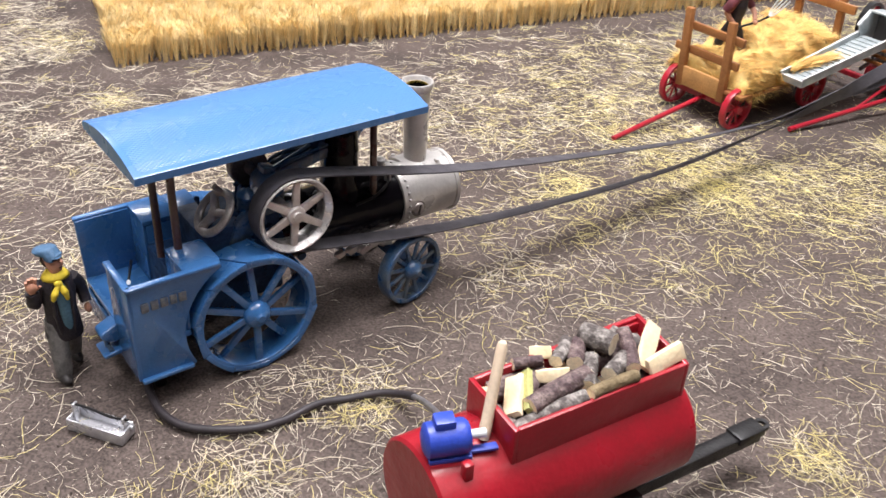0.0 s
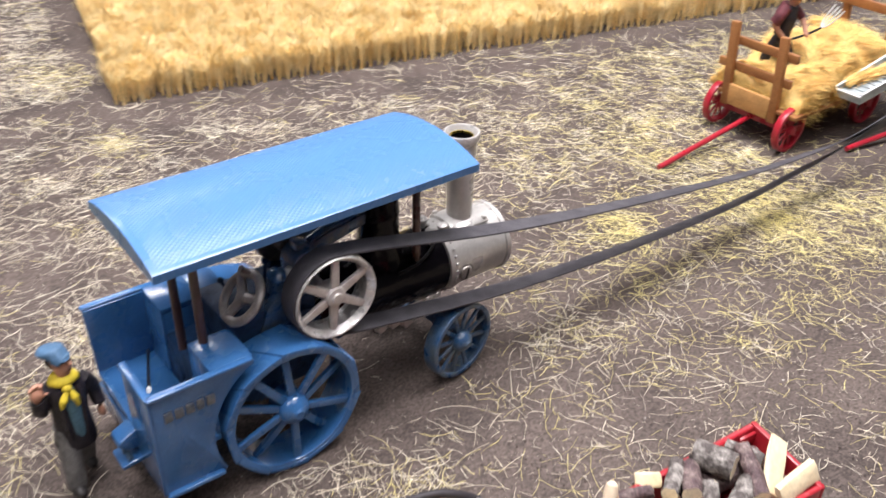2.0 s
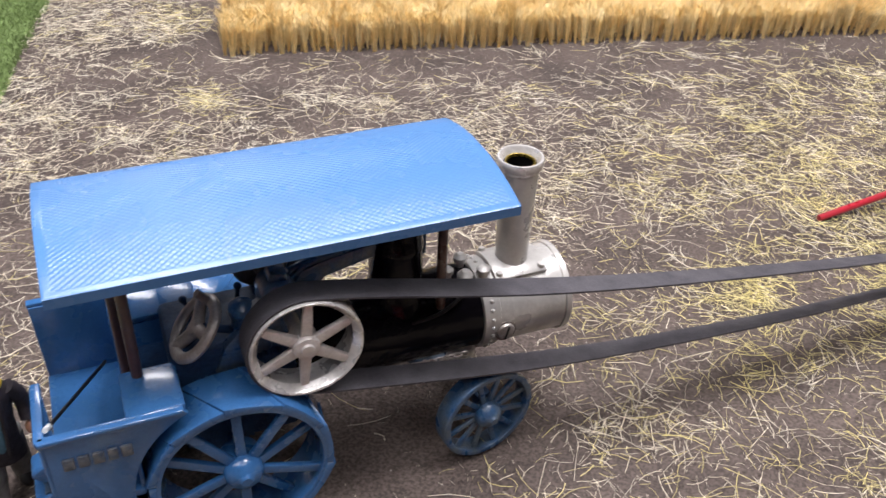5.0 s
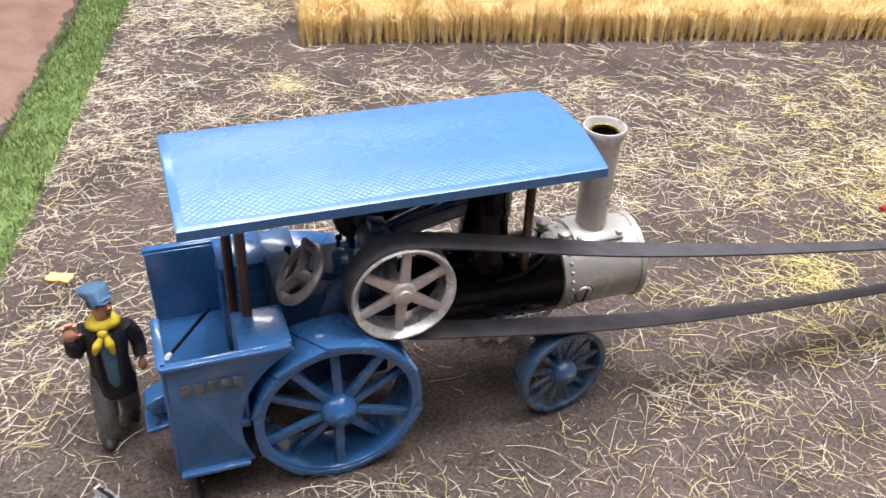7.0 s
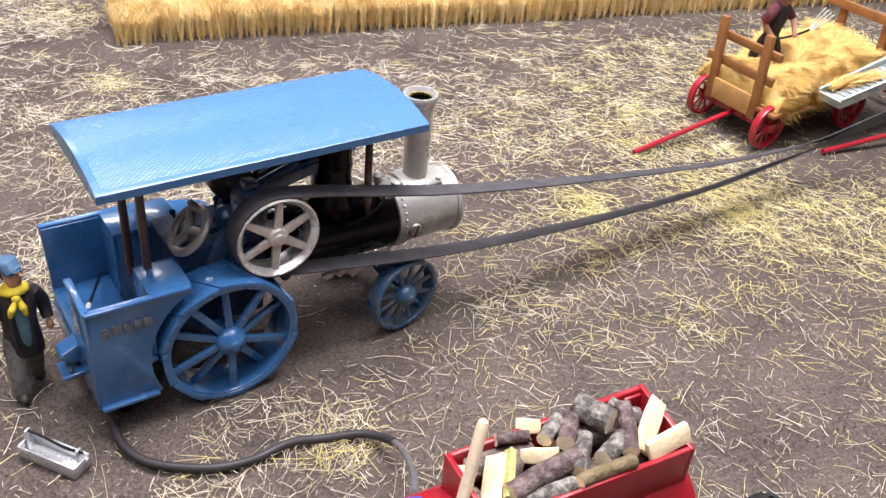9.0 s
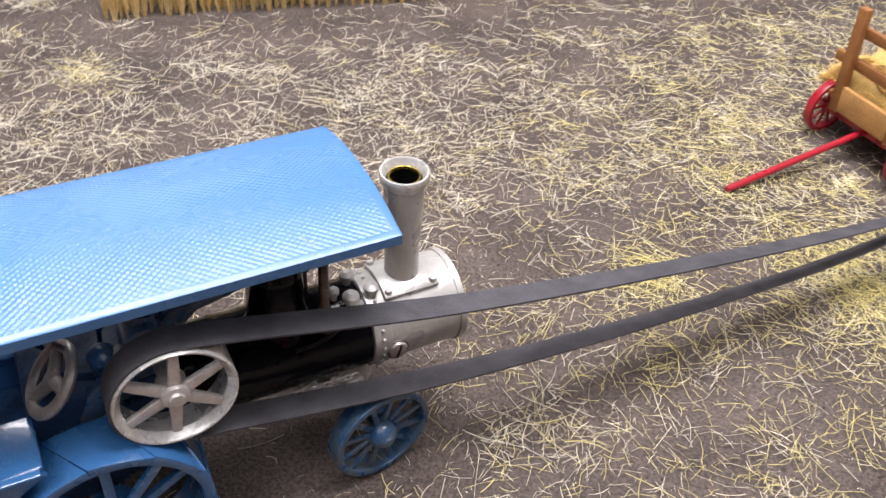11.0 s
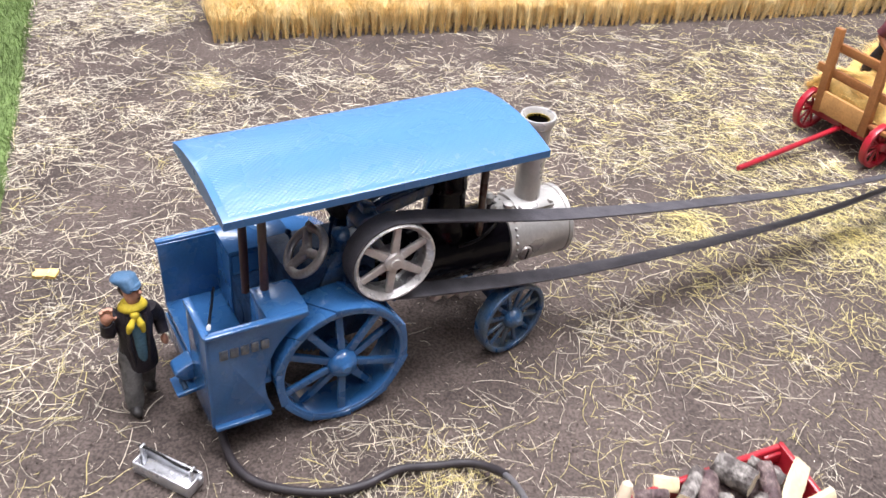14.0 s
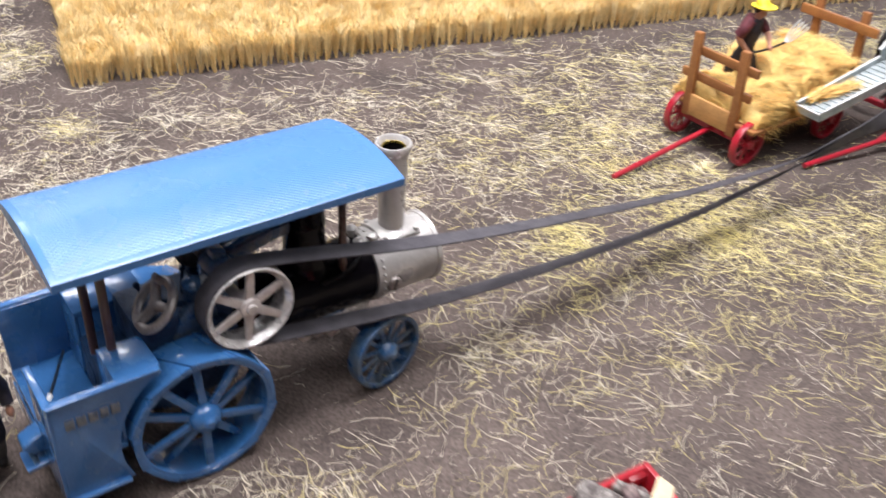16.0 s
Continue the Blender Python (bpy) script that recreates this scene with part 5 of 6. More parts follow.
# the driver: x to his front, y to his left
DRIVER = pose(-0.1995, 0.512, 0, 0, 2.4, 0) @ pose(0, 0, 0, 0, 0, -52) @ Matrix.Diagonal((0.92, 0.92, 0.92, 1))
figure_mesh("driver_figurine", "painted figurine in dark jacket, yellow scarf and blue cap", DRIVER, [
    ("limb", ([(0.010, -0.0065, 0.004), (0.0065, -0.0062, 0.024), (0.001, -0.0048, 0.048)], [0.0058, 0.0068, 0.0080]), 1),
    ("limb", ([(-0.012, 0.007, 0.004), (-0.006, 0.0062, 0.026), (0.000, 0.0048, 0.048)], [0.0058, 0.0068, 0.0080]), 1),
    ("ball", ((0.0135, -0.0070, 0.0036), (0.0080, 0.0044, 0.0042)), 6),
    ("ball", ((-0.0085, 0.0075, 0.0036), (0.0080, 0.0044, 0.0042)), 6),
    ("stack", [(0.0015, 0, 0.0335, 0.0100, 0.0132), (0.002, 0, 0.038, 0.0102, 0.0132), (0.002, 0, 0.052, 0.0088, 0.0112), (0.0015, 0, 0.060, 0.0085, 0.0108), (0.001, 0, 0.072, 0.0086, 0.0122),
               (0.0005, 0, 0.078, 0.0078, 0.0128), (0.0, 0, 0.0825, 0.0062, 0.0105), (0.0, 0, 0.0860, 0.0045, 0.0060)], 0),
    ("stack", [(0.0075, 0.0015, 0.038, 0.0030, 0.0030), (0.0085, 0.0012, 0.048, 0.0036, 0.0040), (0.0078, 0.001, 0.062, 0.0038, 0.0048), (0.0068, 0, 0.074, 0.0038, 0.0052), (0.0052, 0, 0.080, 0.0030, 0.0046)], 2),
    ("limb", ([(0.0062, -0.0052, 0.080), (0.0098, -0.0060, 0.066), (0.0104, -0.0052, 0.052), (0.0102, -0.0034, 0.039)], [0.0014, 0.0017, 0.0016, 0.0014]), 0),
    ("limb", ([(0.0062, 0.0056, 0.080), (0.0098, 0.0064, 0.066), (0.0104, 0.0060, 0.052), (0.0100, 0.0052, 0.039)], [0.0014, 0.0017, 0.0016, 0.0014]), 0),
    ("limb", ([(0.0, -0.0105, 0.0800), (0.000, -0.0145, 0.0715), (0.001, -0.0165, 0.0660), (0.0035, -0.0172, 0.0720), (0.0045, -0.0176, 0.0775)], [0.0050, 0.0050, 0.0050, 0.0048, 0.0042]), 0),
    ("ball", ((0.0052, -0.0176, 0.0818), (0.0034, 0.0038, 0.0050)), 5),
    ("limb", ([(0.005, -0.0150, 0.083), (0.0056, -0.0146, 0.0885)], [0.0013, 0.0011]), 5),
    ("limb", ([(0.005, -0.0166, 0.084), (0.0056, -0.0166, 0.0900)], [0.0013, 0.0011]), 5),
    ("limb", ([(0.005, -0.0184, 0.084), (0.0056, -0.0186, 0.0895)], [0.0013, 0.0011]), 5),
    ("limb", ([(0.005, -0.0200, 0.083), (0.0056, -0.0204, 0.0875)], [0.0013, 0.0011]), 5),
    ("limb", ([(0.0055, -0.0144, 0.0800), (0.0078, -0.0124, 0.0835)], [0.0011, 0.0009]), 5),
    ("limb", ([(0.0, 0.0105, 0.0800), (-0.001, 0.0150, 0.0720), (-0.001, 0.0165, 0.0650), (0.003, 0.0172, 0.0570)], [0.0048, 0.0046, 0.0043, 0.0038]), 0),
    ("ball", ((0.0050, 0.0175, 0.0530), (0.0030, 0.0024, 0.0042)), 5),
    ("stack", [(0.0, 0, 0.0815, 0.0062, 0.0088), (0.0008, 0, 0.0835, 0.0078, 0.0096), (0.0012, 0, 0.0860, 0.0076, 0.0084), (0.001, 0, 0.0885, 0.0058, 0.0060)], 3),
    ("ball", ((0.0088, -0.0008, 0.0815), (0.0026, 0.0030, 0.0028)), 3),
    ("limb", ([(0.0096, -0.0015, 0.0805), (0.0112, -0.0045, 0.0755), (0.0112, -0.0064, 0.0705)], [0.0016, 0.0024, 0.0011]), 3),
    ("limb", ([(0.0096, 0.0005, 0.0805), (0.0112, 0.0022, 0.0755), (0.0115, 0.0034, 0.0690)], [0.0016, 0.0024, 0.0011]), 3),
    ("stack", [(0.0012, 0, 0.0855, 0.0036, 0.0038), (0.0020, 0.0003, 0.0885, 0.0046, 0.0044), (0.0025, 0.0006, 0.0915, 0.0058, 0.0052), (0.0022, 0.0006, 0.0950, 0.0062, 0.0056), (0.0018, 0.0004, 0.0990, 0.0060, 0.0056), (0.0015, 0.0003, 0.1015, 0.0046, 0.0044)], 5, 1),
    ("limb", ([(0.0078, 0.0026, 0.0965), (0.0094, 0.0030, 0.0938)], [0.0007, 0.0012]), 5, 1),
    ("limb", ([(0.0076, -0.0012, 0.0963), (0.0080, 0.0008, 0.0966)], [0.0005, 0.0005]), 7, 1),
    ("limb", ([(0.0068, 0.0044, 0.0963), (0.0058, 0.0054, 0.0960)], [0.0005, 0.0005]), 7, 1),
    ("limb", ([(0.0078, 0.0008, 0.0905), (0.0074, 0.0034, 0.0905)], [0.0004, 0.0004]), 7, 1),
    ("ball", ((-0.0018, 0, 0.0958), (0.0056, 0.0060, 0.0054)), 7, 1),
    ("stack", [(0.0006, 0.0002, 0.0980, 0.0064, 0.0060), (0.0004, 0.0002, 0.1005, 0.0068, 0.0064), (-0.0010, -0.0004, 0.1020, 0.0084, 0.0080), (-0.0018, -0.0008, 0.1040, 0.0088, 0.0084), (-0.0022, -0.001, 0.1054, 0.0078, 0.0072), (-0.0022, -0.001, 0.1060, 0.0044, 0.0042)], 4, 1),
    ("ball", ((0.0060, 0.0010, 0.1000), (0.0040, 0.0056, 0.0009), Matrix.Rotation(radians(8), 4, "Y")), 4, 1),
], [M_JACKET, M_GREYCLOTH, M_SHIRT, M_SCARF, M_CAP, M_SKIN, M_BOOT, M_HAIR], 0.0, (0.001, 0, 0.087), Matrix.Rotation(radians(16), 3, "Z") @ Matrix.Rotation(radians(-18), 3, "Y"))

# ---- hay wagon ----
wagon = thing("hay_wagon", "wooden model hay wagon on red running gear", "wagon", WAGON)
WY = 0.006


def cart_wheel(name, x, y, R, width, spokes, parent, material=None):
    w = thing(name, "", "")
    w.parent = parent
    w.matrix_basis = Matrix.Translation((x, y, R))
    w["label"] = "red spoked wheel"
    material = material or M_RED_CART
    b = bmesh.new()
    lathe(b, [(R * 0.84, 0.0), (R, 0.0), (R, width), (R * 0.84, width)], Matrix.Translation((0, -width / 2, 0)) @ AX_Y, 40, True)
    part("rim", b, material, w, bevel=0.0005)
    for k in range(spokes):
        a = 2 * math.pi * k / spokes
        b = bmesh.new()
        cyl(b, (0, 0, 0), (R * 0.87 * math.cos(a), 0, R * 0.87 * math.sin(a)), 0.0014, 0.0011, 8)
        part("spoke", b, material, w)
    b = bmesh.new()
    cyl(b, (0, -width * 0.9, 0), (0, width * 0.9, 0), R * 0.2, n=16)
    part("hub", b, material, w, bevel=0.0006)


for x in (0.006, 0.134):
    for y in (-0.046, 0.046):
        cart_wheel("cart_wheel", x, WY + (-0.040 if x < 0.05 and y < 0 else y), 0.0235, 0.007, 10, wagon)
    b = bmesh.new()
    box(b, (x, WY, 0.0235), (0.008, 0.090, 0.007))
    part("axle_beam", b, M_RED_CART, wagon, bevel=0.0008)
    b = bmesh.new()
    box(b, (x, WY, 0.033), (0.010, 0.070, 0.010))
    part("bolster", b, M_RED_CART, wagon, bevel=0.0008)
b = bmesh.new()
cyl(b, (0.0, WY + 0.004, 0.0235), (0.20, WY, 0.0235), 0.003, n=12)
part("reach_pole", b, M_RED_CART, wagon)
b = bmesh.new()
tube(b, [(0.004, WY + 0.005, 0.0215), (-0.132, 0.011, 0.0035)], 0.0028, 12)
part("tongue", b, M_RED_CART, wagon, "red draw tongue resting on the ground")
for k in range(8):
    b = bmesh.new()
    box(b, (0.0975, WY - 0.045 + 0.0129 * k, 0.0405), (0.205, 0.0124, 0.004))
    part("deck_board", b, M_WOOD, wagon, bevel=0.0005)
b = bmesh.new()
box(b, (-0.004, WY + 0.0055, 0.0405), (0.004, 0.050, 0.0215))
part("front_board", b, M_PLANK, wagon, bevel=0.0006)
for y in (0.041, -0.0165):
    b = bmesh.new()
    box(b, (-0.003, y, 0.0715), (0.0065, 0.0085, 0.087), Matrix.Rotation(radians(-3), 4, "X"))
    part("end_post", b, M_WOOD, wagon, bevel=0.0006)
for z, y0, y1 in ((0.0955, 0.046, -0.030), (0.0690, 0.058, -0.028)):
    b = bmesh.new()
    box(b, (0.0025, (y0 + y1) / 2, z), (0.0045, y0 - y1, 0.0085))
    part("end_rail", b, M_WOOD, wagon, bevel=0.0005)
for y in (0.0395, -0.0165):
    b = bmesh.new()
    box(b, (0.197, y, 0.079), (0.0065, 0.0085, 0.082), Matrix.Rotation(radians(-3), 4, "X"))
    part("end_post", b, M_WOOD, wagon, bevel=0.0006)
for z in (0.1035,):
    b = bmesh.new()
    box(b, (0.1915, 0.0115, z), (0.0045, 0.095, 0.0100))
    part("end_rail", b, M_WOOD, wagon, bevel=0.0005)


def hay_height(x, y):
    u, v = (x - 0.1) / 0.098, (y - WY) / 0.056
    f = max(0, 1 - abs(u) ** 4) * max(0, 1 - abs(v) ** 4)
    dent = 0.031 * math.exp(-((x - 0.046) ** 2 + (y - 0.028) ** 2) / 0.026 ** 2)
    rise = 0.036 * min(1.15, 0.72 + 0.45 * (v + 1) / 2 + 0.12 * max(0, u))
    z = 0.044 - dent * f ** 0.45 + rise * f ** 0.45 + 0.008 * noise.noise((x * 45, y * 45, 1)) + 0.005 * noise.noise((x * 110, y * 110, 5))
    under = min(1, max(0, (-0.030 - y) / 0.008)) * min(1, max(0, (x - 0.050) / 0.012))
    return z * (1 - under) + min(z, 0.0455 + 0.12 * (x - 0.063)) * under


def hay_load():
    load = thing("hay_load", "heap of loose golden hay piled on the wagon", "hay", WAGON)
    nx, ny = 70, 40
    verts = []
    for j in range(ny + 1):
        for i in range(nx + 1):
            x = 0.004 + 0.186 * i / nx
            y = WY - 0.047 + 0.103 * j / ny
            verts.append((x, y, hay_height(x, y) - 0.002))
    i = np.arange((nx + 1) * (ny + 1)).reshape(ny + 1, nx + 1)
    faces = np.stack([i[:-1, :-1], i[:-1, 1:], i[1:, 1:], i[1:, :-1]], -1).reshape(-1, 4)
    ring = np.concatenate([i[0, :], i[1:, -1], i[-1, -2::-1], i[-2:0:-1, 0]])
    v = np.array(verts)
    low = v[ring].copy()
    low[:, 2] = 0.0425
    k, n0 = len(ring), len(v)
    skirt = np.array([[ring[j], n0 + j, n0 + (j + 1) % k, ring[(j + 1) % k]] for j in range(k)])
    ob = new("mound", raw_mesh("mound", np.concatenate([v, low]), np.concatenate([faces, skirt]), M_HAY, True))
    ob.parent = load
    rng = np.random.default_rng(8)
    n = 38000
    x, y = rng.uniform(0.0, 0.193, n), rng.uniform(WY - 0.050, WY + 0.060, n)
    z = np.array([hay_height(a, c) for a, c in zip(x, y)])
    edge = (y - WY > 0.052) | (y - WY < -0.046) | (x < 0.008)
    z = np.where(edge, np.minimum(rng.uniform(0.040, 0.058, n), z + 0.002), z)
    swirl = np.array([noise.noise((a * 28, c * 28, 2.2)) for a, c in zip(x, y)]) * 3.5
    a = swirl + rng.normal(0, 0.38, n)
    ln = rng.uniform(0.010, 0.026, n)
    d = np.stack([np.cos(a), np.sin(a), rng.normal(0.02, 0.14, n)], 1) * ln[:, None]
    d[edge, 2] -= np.where(y[edge] < 0, 0.009, 0.004)
    base = np.stack([x, y, z - 0.0015], 1)
    tip = base + d
    tip[:, 0] = np.maximum(tip[:, 0], -0.0005 + 0.004 * rng.uniform(0, 1, n) ** 2)
    low = WY - 0.054 - 0.006 * rng.uniform(0, 1, n) ** 3
    tip[:, 1] = np.clip(tip[:, 1], low, WY + 0.064)
    cover = (tip[:, 0] > 0.058) & (tip[:, 1] < -0.037)
    tip[cover, 2] = np.minimum(tip[cover, 2], 0.0465 + 0.13 * (tip[cover, 0] - 0.063))
    d = tip - base
    mid = base + d * 0.5 + np.array([0, 0, 1]) * rng.uniform(0.0005, 0.003, n)[:, None]
    s = np.stack([-np.sin(a), np.cos(a), rng.normal(0, 0.4, n)], 1)
    ob = new("hay_fringe", blade_mesh("hay_fringe", base, mid, tip, 0.00019, 0.00019, s, M_HAY))
    ob.parent = load
    tagged(ob, kind="stuff")


hay_load()

LEAN = 0.21
FARM = WAGON @ pose(0.044, 0.037, 0.058, 0, 0, -60.6)      # x to his front
figure_mesh("farmhand_figurine", "painted figurine in maroon shirt and yellow hat leaning over the hay", FARM, [
    ("limb", ([(0.001, -0.003, 0.000), (0.010, -0.004, 0.020), (0.0225, -0.0035, 0.038)], [0.0042, 0.0050, 0.0064]), 1),
    ("ball", ((0.0035, -0.003, -0.001), (0.0066, 0.0038, 0.0034)), 4),
    ("limb", ([(0.030, 0.006, -0.002), (0.028, 0.0055, 0.018), (0.023, 0.0040, 0.038)], [0.0042, 0.0050, 0.0064]), 1),
    ("limb", ([(0.0215, 0, 0.036), (0.0245, 0, 0.046), (0.0290, 0, 0.058), (0.0325, 0, 0.069)], [0.0080, 0.0086, 0.0092, 0.0060]), 1),
    ("limb", ([(0.0215, 0, 0.047), (0.0255, 0, 0.058), (0.0300, 0, 0.070)], [0.0076, 0.0092, 0.0062]), 0),
    ("limb", ([(0.0290, -0.0075, 0.0685), (0.0225, -0.0120, 0.0600), (0.0168, -0.0130, 0.0525)], [0.0050, 0.0054, 0.0048]), 0),
    ("limb", ([(0.0170, -0.0130, 0.0520), (0.0205, -0.0120, 0.0440), (0.0255, -0.0100, 0.0370)], [0.0034, 0.0031, 0.0026]), 3),
    ("ball", ((0.0264, -0.0098, 0.0350), (0.0028, 0.0026, 0.0034)), 3),
    ("limb", ([(0.0310, 0.0075, 0.0685), (0.0370, 0.0110, 0.0600), (0.0415, 0.0110, 0.0540)], [0.0050, 0.0052, 0.0044]), 0),
    ("limb", ([(0.0415, 0.0110, 0.0535), (0.0440, 0.0060, 0.0490), (0.0462, -0.0030, 0.0440)], [0.0032, 0.0029, 0.0025]), 3),
    ("ball", ((0.0466, -0.0048, 0.0426), (0.0028, 0.0026, 0.0030)), 3),
    ("limb", ([(0.0325, 0, 0.068), (0.0350, 0, 0.0735)], [0.0036, 0.0036]), 3),
    ("ball", ((0.0365, 0, 0.0765), (0.0058, 0.0052, 0.0068)), 3),
    ("ball", ((0.0345, 0, 0.0785), (0.0056, 0.0055, 0.0056)), 5),
    ("stack", [(0.0395, 0, 0.0808, 0.0128, 0.0112), (0.0395, 0, 0.0820, 0.0130, 0.0114), (0.0388, 0, 0.0828, 0.0078, 0.0074), (0.0385, 0, 0.0865, 0.0064, 0.0060), (0.0385, 0, 0.0888, 0.0040, 0.0036)], 2),
], [M_MAROON, M_JACKET, M_HAT, M_SKIN, M_BOOT, M_HAIR], LEAN)

def leaning(x, y, z):
    return (x - LEAN * z, y, z)


fork = thing("hay_fork", "hay fork with dark handle and bright tines in the figurine's grip", "fork", FARM)
b = bmesh.new()
tube(b, smooth_path([leaning(0.0180, -0.0110, 0.0320), leaning(0.0264, -0.0098, 0.0345), leaning(0.0466, -0.0048, 0.0425), leaning(0.0610, -0.0012, 0.0505)]), 0.0012, 10)
part("handle", b, M_IRON, fork)
for k in range(4):
    b = bmesh.new()
    o = (k - 1.5)
    tube(b, smooth_path([leaning(0.0605, -0.0010, 0.0503), leaning(0.0640 + 0.0014 * o, -0.0020 * o, 0.0545 - 0.0008 * o), leaning(0.0710 + 0.0026 * o, -0.0026 * o, 0.0630 - 0.0010 * o), leaning(0.0785 + 0.0030 * o, -0.0028 * o, 0.0725 - 0.0010 * o)]), 0.0007, 8)
    part("tine", b, M_GALV_EDGE, fork)


# ---- threshing machine ----
thresher = thing("threshing_machine", "galvanised and cream threshing machine with red trim and feeder trough", "thresher", WAGON)
FA = Vector((0.063, -0.0560, 0.0505))
FB = Vector((0.212, -0.0580, 0.0725))
FM = Matrix.Translation(FA) @ (FB - FA).to_track_quat("X", "Z").to_matrix().to_4x4()
FL = (FB - FA).length
DROP = Matrix.Translation((0, 0, -0.006))       # height of the body and its hood over the axles


def trough_part(name, c, size, material, parent, label="", m=None):
    """A piece of the feeder trough, which widens from its lip to the hood."""
    b = bmesh.new()
    box(b, c, size)
    for v in b.verts:
        v.co.y *= 0.70 + 0.20 * v.co.x / FL
    return part(name, b, material, parent, label, m=m)


trough = trough_part("feeder_trough", (FL / 2, 0, 0), (FL, 0.040, 0.002), M_GALV, thresher, "galvanised feeder trough", FM)
for y in (-0.020, 0.020):
    trough_part("trough_side", (FL / 2, y, 0.0028), (FL, 0.0014, 0.0095), M_GALV, trough)
    trough_part("white_edge", (FL / 2, y, 0.0080), (FL, 0.0026, 0.0014), M_GALV_EDGE, trough)
trough_part("front_lip", (0.0005, 0, 0.0015), (0.0014, 0.040, 0.0070), M_GALV, trough)
trough_part("front_lip_edge", (0.0005, 0, 0.0055), (0.0022, 0.040, 0.0014), M_GALV_EDGE, trough)
for k in range(15):
    trough_part("slat", (0.010 + 0.0095 * k, 0, 0.0016), (0.0022, 0.036, 0.0016), M_GALV, trough)
b = bmesh.new()
hood = [(0.200, 0.086), (0.196, 0.094), (0.214, 0.1075), (0.240, 0.1040), (0.240, 0.064), (0.214, 0.070)]
prism(b, hood, 0.002, Matrix.Translation((0, -0.0790, 0)))
prism(b, hood, 0.002, Matrix.Translation((0, -0.0425, 0)))
box(b, (0.227, -0.0597, 0.1062), (0.028, 0.0385, 0.0022), Matrix.Rotation(radians(7), 4, "Y"))
part("feeder_hood", b, M_GALV, thresher, bevel=0.0005, m=DROP)
b = bmesh.new()
box(b, (0.2145, -0.0597, 0.1080), (0.0022, 0.0385, 0.0022))
part("white_edge", b, M_GALV_EDGE, thresher, m=DROP)
for y in (-0.0790, -0.0408):
    b = bmesh.new()
    box(b, (0.2055, y + 0.0004, 0.1010), (0.024, 0.0024, 0.0020), Matrix.Rotation(radians(-37), 4, "Y"))
    part("white_edge", b, M_GALV_EDGE, thresher, m=DROP)
b = bmesh.new()
box(b, (0.236, -0.0597, 0.087), (0.004, 0.0350, 0.036))
part("hood_curtain", b, M_DARKGREY, thresher, m=DROP)
b = bmesh.new()
box(b, (0.338, -0.071, 0.061), (0.19, 0.056, 0.056))
body = part("body", b, M_PANEL, thresher, "cream sheet body", bevel=0.001, m=DROP)
b = bmesh.new()
box(b, (0.338, -0.071, 0.0905), (0.194, 0.060, 0.004))
part("top_deck", b, M_PANEL, body, "cream top deck", bevel=0.0006)
for k in range(6):
    b = bmesh.new()
    box(b, (0.243 + 0.038 * k, -0.071, 0.0930), (0.0015, 0.060, 0.0016))
    part("red_batten", b, M_RED_CART, body)
for y in (-0.1005, -0.0415):
    b = bmesh.new()
    box(b, (0.338, y, 0.0922), (0.194, 0.0022, 0.0022))
    part("red_batten", b, M_RED_CART, body)
for k in range(5):
    b = bmesh.new()
    box(b, (0.246 + 0.044 * k, -0.0998, 0.061), (0.004, 0.0025, 0.055))
    part("red_post", b, M_RED_CART, body)
for dx, dy in ((0, 0), (0.012, 0), (0, 0.010), (0.012, 0.010)):
    b = bmesh.new()
    box(b, (0.282 + dx, -0.082 + dy, 0.100), (0.0025, 0.0025, 0.016))
    part("stool_leg", b, M_RED_CART, body)
b = bmesh.new()
box(b, (0.288, -0.077, 0.1085), (0.017, 0.015, 0.0025))
part("stool_top", b, M_RED_CART, body)
for x, R in ((0.232, 0.0195), (0.40, 0.022)):
    for y in (-0.128, 0.006) if x < 0.3 else (-0.098, -0.012):
        cart_wheel("cart_wheel", x, y, R, 0.006, 8, thresher)
b = bmesh.new()
box(b, (0.232, -0.061, 0.018), (0.007, 0.132, 0.006))
part("axle_beam", b, M_RED_CART, thresher, bevel=0.0006)
b = bmesh.new()
box(b, (0.40, -0.055, 0.022), (0.007, 0.09, 0.006))
part("axle_beam", b, M_RED_CART, thresher, bevel=0.0006)
for y in (-0.055,):
    b = bmesh.new()
    box(b, (0.236, y - 0.012, 0.028), (0.012, 0.04, 0.014))
    part("bolster", b, M_RED_CART, thresher, bevel=0.0006)
b = bmesh.new()
box(b, (0.40, -0.055, 0.031), (0.012, 0.05, 0.014))
part("bolster", b, M_RED_CART, thresher, bevel=0.0006)
b = bmesh.new()
tube(b, [(0.055, -0.0735, 0.0035), (0.228, -0.105, 0.020)], 0.0028, 10)
part("tongue", b, M_RED_CART, thresher, "red draw tongue resting on the ground")
b = bmesh.new()
tube(b, [(0.150, -0.091, 0.013), (0.230, -0.080, 0.020)], 0.0018, 8)
part("tongue_brace", b, M_RED_CART, thresher)


def pulley(x, y, z, r, w, material):
    b = bmesh.new()
    lathe(b, [(r * 0.25, -w * 0.7), (r * 0.3, 0), (r * 0.85, 0), (r, 0.0), (r, w), (r * 0.8, w), (r * 0.75, w * 0.3), (r * 0.25, w * 0.3)], Matrix.Translation((x, y, z)) @ AX_Y, 24, True)
    part("pulley", b, material, thresher)


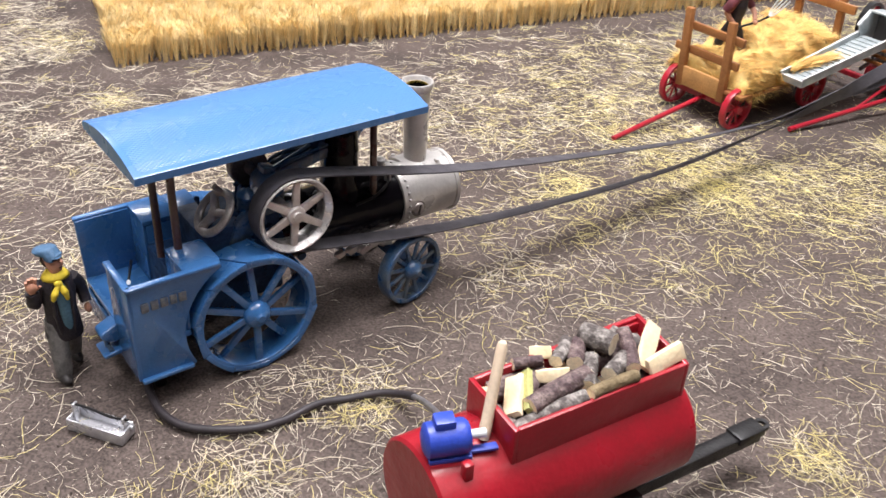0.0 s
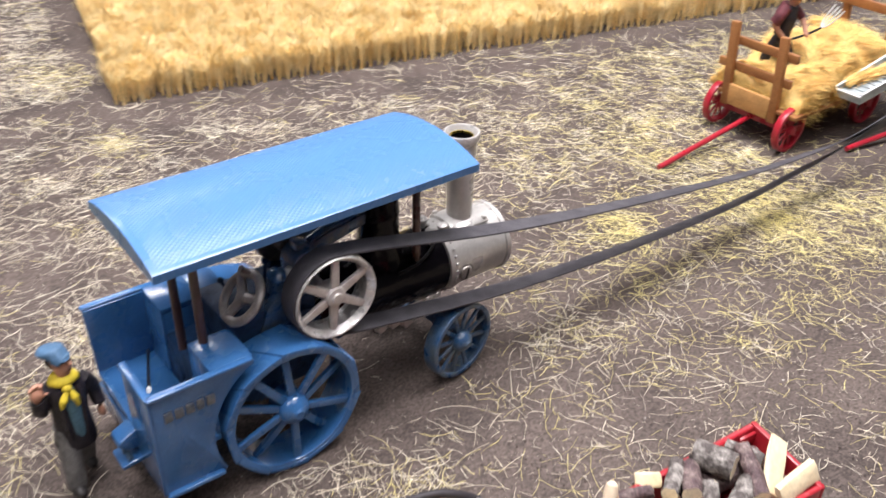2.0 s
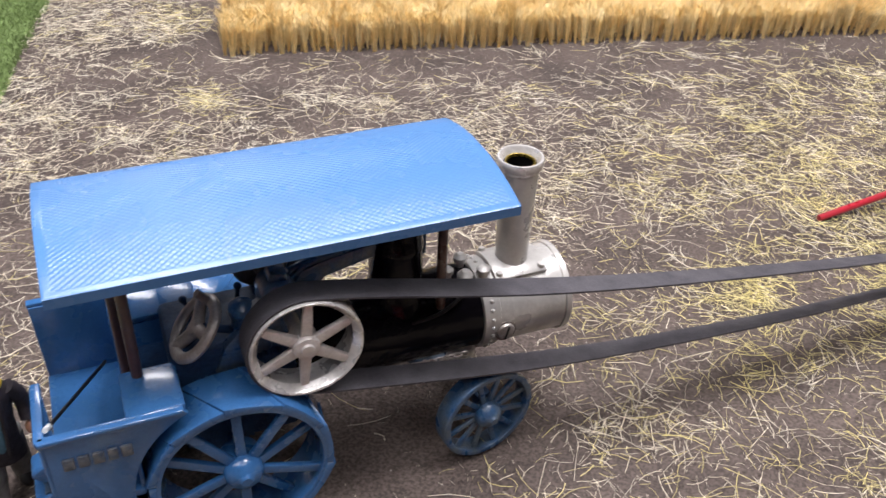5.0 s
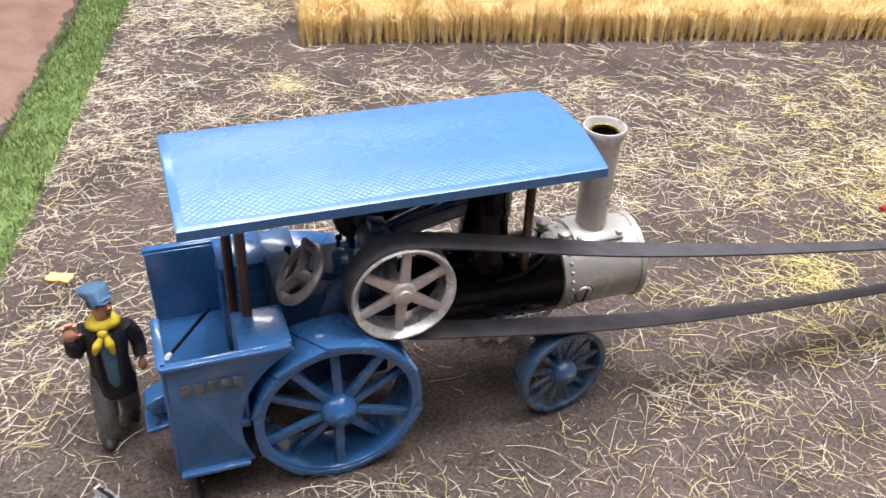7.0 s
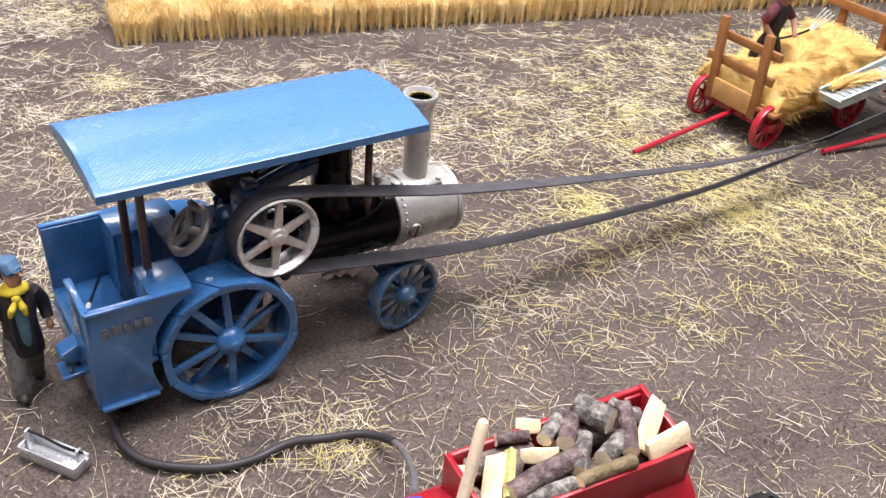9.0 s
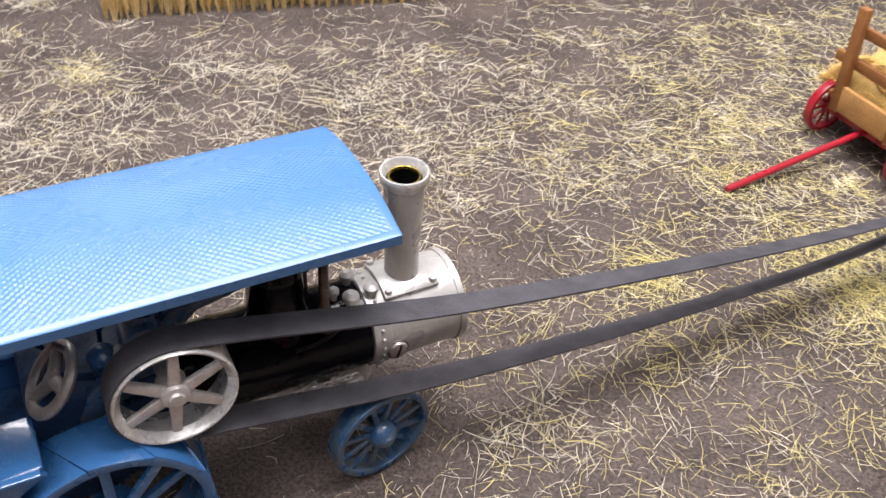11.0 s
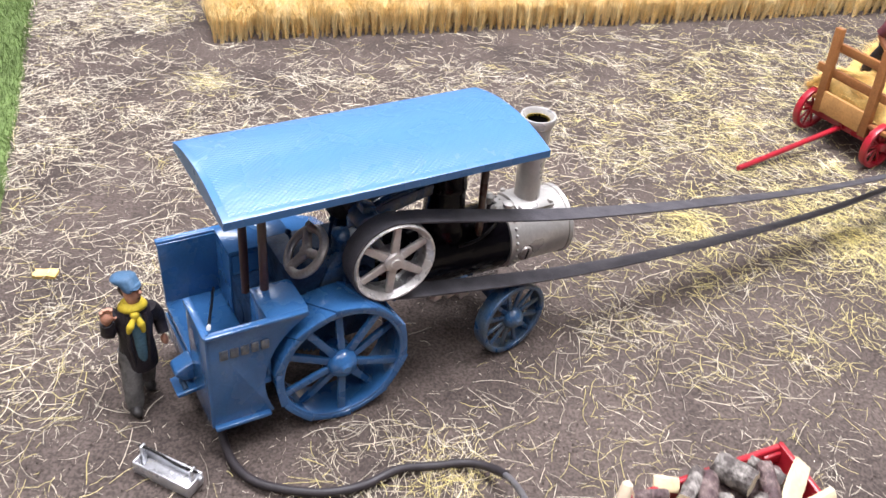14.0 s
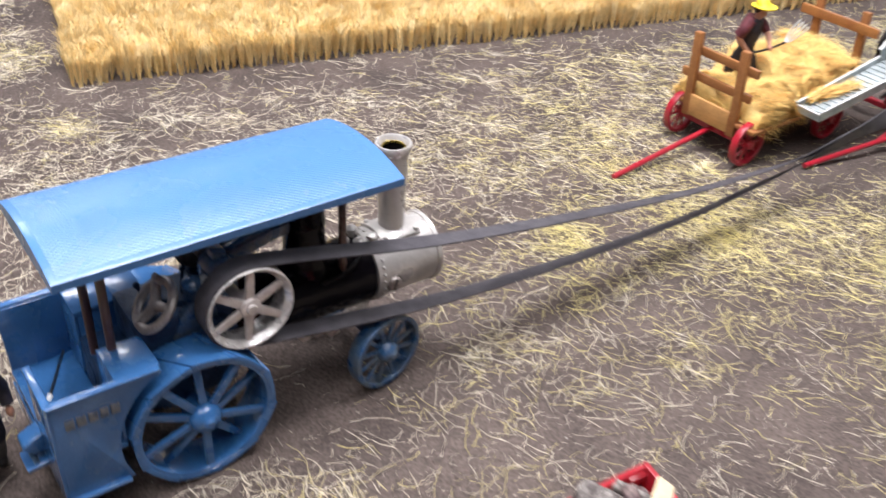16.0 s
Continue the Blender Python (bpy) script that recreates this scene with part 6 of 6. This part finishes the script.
for x, z, r, mt in ((0.2257, 0.066, 0.0105, M_RED_CART), (0.246, 0.074, 0.0075, M_RED_CART), (0.252, 0.056, 0.0085, M_DARKGREY), (0.268, 0.048, 0.0085, M_RED_CART), (0.262, 0.066, 0.006, M_RED_CART),
                     (0.296, 0.040, 0.011, M_RED_CART), (0.318, 0.022, 0.0095, M_RED_CART), (0.300, 0.062, 0.008, M_DARKGREY), (0.400, 0.050, 0.016, M_RED_CART)):
    pulley(x, -0.1135 if r > 0.0102 else -0.109, z, r, 0.008, mt)
    b = bmesh.new()
    cyl(b, (x, -0.114, z), (x, -0.098, z), 0.0016, n=8)
    part("pulley_shaft", b, M_PEWTER, thresher)
for p, q in (((0.262, -0.108, 0.070), (0.345, -0.106, 0.066)), ((0.250, -0.107, 0.050), (0.318, -0.107, 0.024)), ((0.268, -0.106, 0.078), (0.330, -0.104, 0.100))):
    b = bmesh.new()
    tube(b, [p, q], 0.0014, 8)
    part("drive_rod", b, M_DARKGREY, thresher)
b = bmesh.new()
lathe(b, [(0.019, 0), (0.023, 0), (0.023, 0.007), (0.019, 0.007)], Matrix.Translation((0.246, -0.0300, 0.080)) @ AX_Y, 36, True)
part("far_pulley_rim", b, M_IRON, thresher)
for k in range(6):
    a = 2 * math.pi * k / 6
    b = bmesh.new()
    cyl(b, (0.246, -0.0265, 0.080), (0.246 + 0.020 * math.cos(a), -0.0265, 0.080 + 0.020 * math.sin(a)), 0.0026, n=8)
    part("far_pulley_spoke", b, M_RED_CART, thresher)
b = bmesh.new()
cyl(b, (0.246, -0.046, 0.080), (0.246, -0.024, 0.080), 0.0022, n=10)
part("pulley_shaft", b, M_PEWTER, thresher)
b = bmesh.new()
box(b, (0.238, -0.071, 0.052), (0.016, 0.044, 0.026))
part("front_gear_case", b, M_DARKGREY, thresher, bevel=0.002)
for k in range(3):
    b = bmesh.new()
    box(b, (0.200 + 0.012 * k, -0.062, 0.052 + 0.004 * k), (0.004, 0.036, 0.003))
    part("sieve_bar", b, M_WOOD, thresher)
b = bmesh.new()
box(b, (0.214, -0.062, 0.050), (0.052, 0.003, 0.004), Matrix.Rotation(radians(-16), 4, "Y"))
part("sieve_frame", b, M_DARKGREY, thresher)
b = bmesh.new()
tube(b, smooth_path([(0.302, -0.110, 0.138), (0.320, -0.111, 0.095), (0.345, -0.112, 0.040), (0.362, -0.112, 0.002)]), 0.0048, 14)
part("grain_spout", b, M_GALV, thresher, "grey grain spout")

b = np.random.default_rng(3)
n = 620
t = b.uniform(0.012, 0.070, n)
y = 0.012 - 0.16 * (t - 0.012) + b.normal(0, 0.0028, n)
a = b.normal(-0.12, 0.22, n)
ln = b.uniform(0.012, 0.024, n)
base = np.stack([t, y, b.uniform(0.003, 0.0105, n) - 0.05 * (t - 0.012)], 1)
d = np.stack([np.cos(a) * ln, np.sin(a) * ln, b.normal(0, 0.001, n)], 1)
s = np.stack([-np.sin(a), np.cos(a), b.normal(0, 0.5, n)], 1)
ob = new("hay_bundle", blade_mesh("hay_bundle", base, base + d * 0.5 + np.array([0, 0, 0.001]), base + d, 0.00026, 0.00026, s, M_HAY))
ob.matrix_basis = WAGON @ FM
tagged(ob, "small bundle of golden hay in the feeder trough", "hay", "", "stuff")

# a crumb of pressed straw that lies on the soil by the verge
b = bmesh.new()
box(b, (0, 0, 0.0015), (0.0160, 0.0085, 0.0030))
bmesh.ops.subdivide_edges(b, edges=b.edges, cuts=4, use_grid_fill=True)
for v in b.verts:
    v.co += Vector((noise.noise(v.co * 260), noise.noise(v.co * 260 + Vector((5, 1, 2))), 0.6 * noise.noise(v.co * 260 + Vector((2, 8, 4))))) * 0.0012
    v.co.z = max(0.0003, v.co.z)
solid("straw_crumb", b, M_HAY, "pale yellow crumb of pressed straw on the soil", "straw", pose(-0.3165, 0.613, 0, 0, 0, 12))
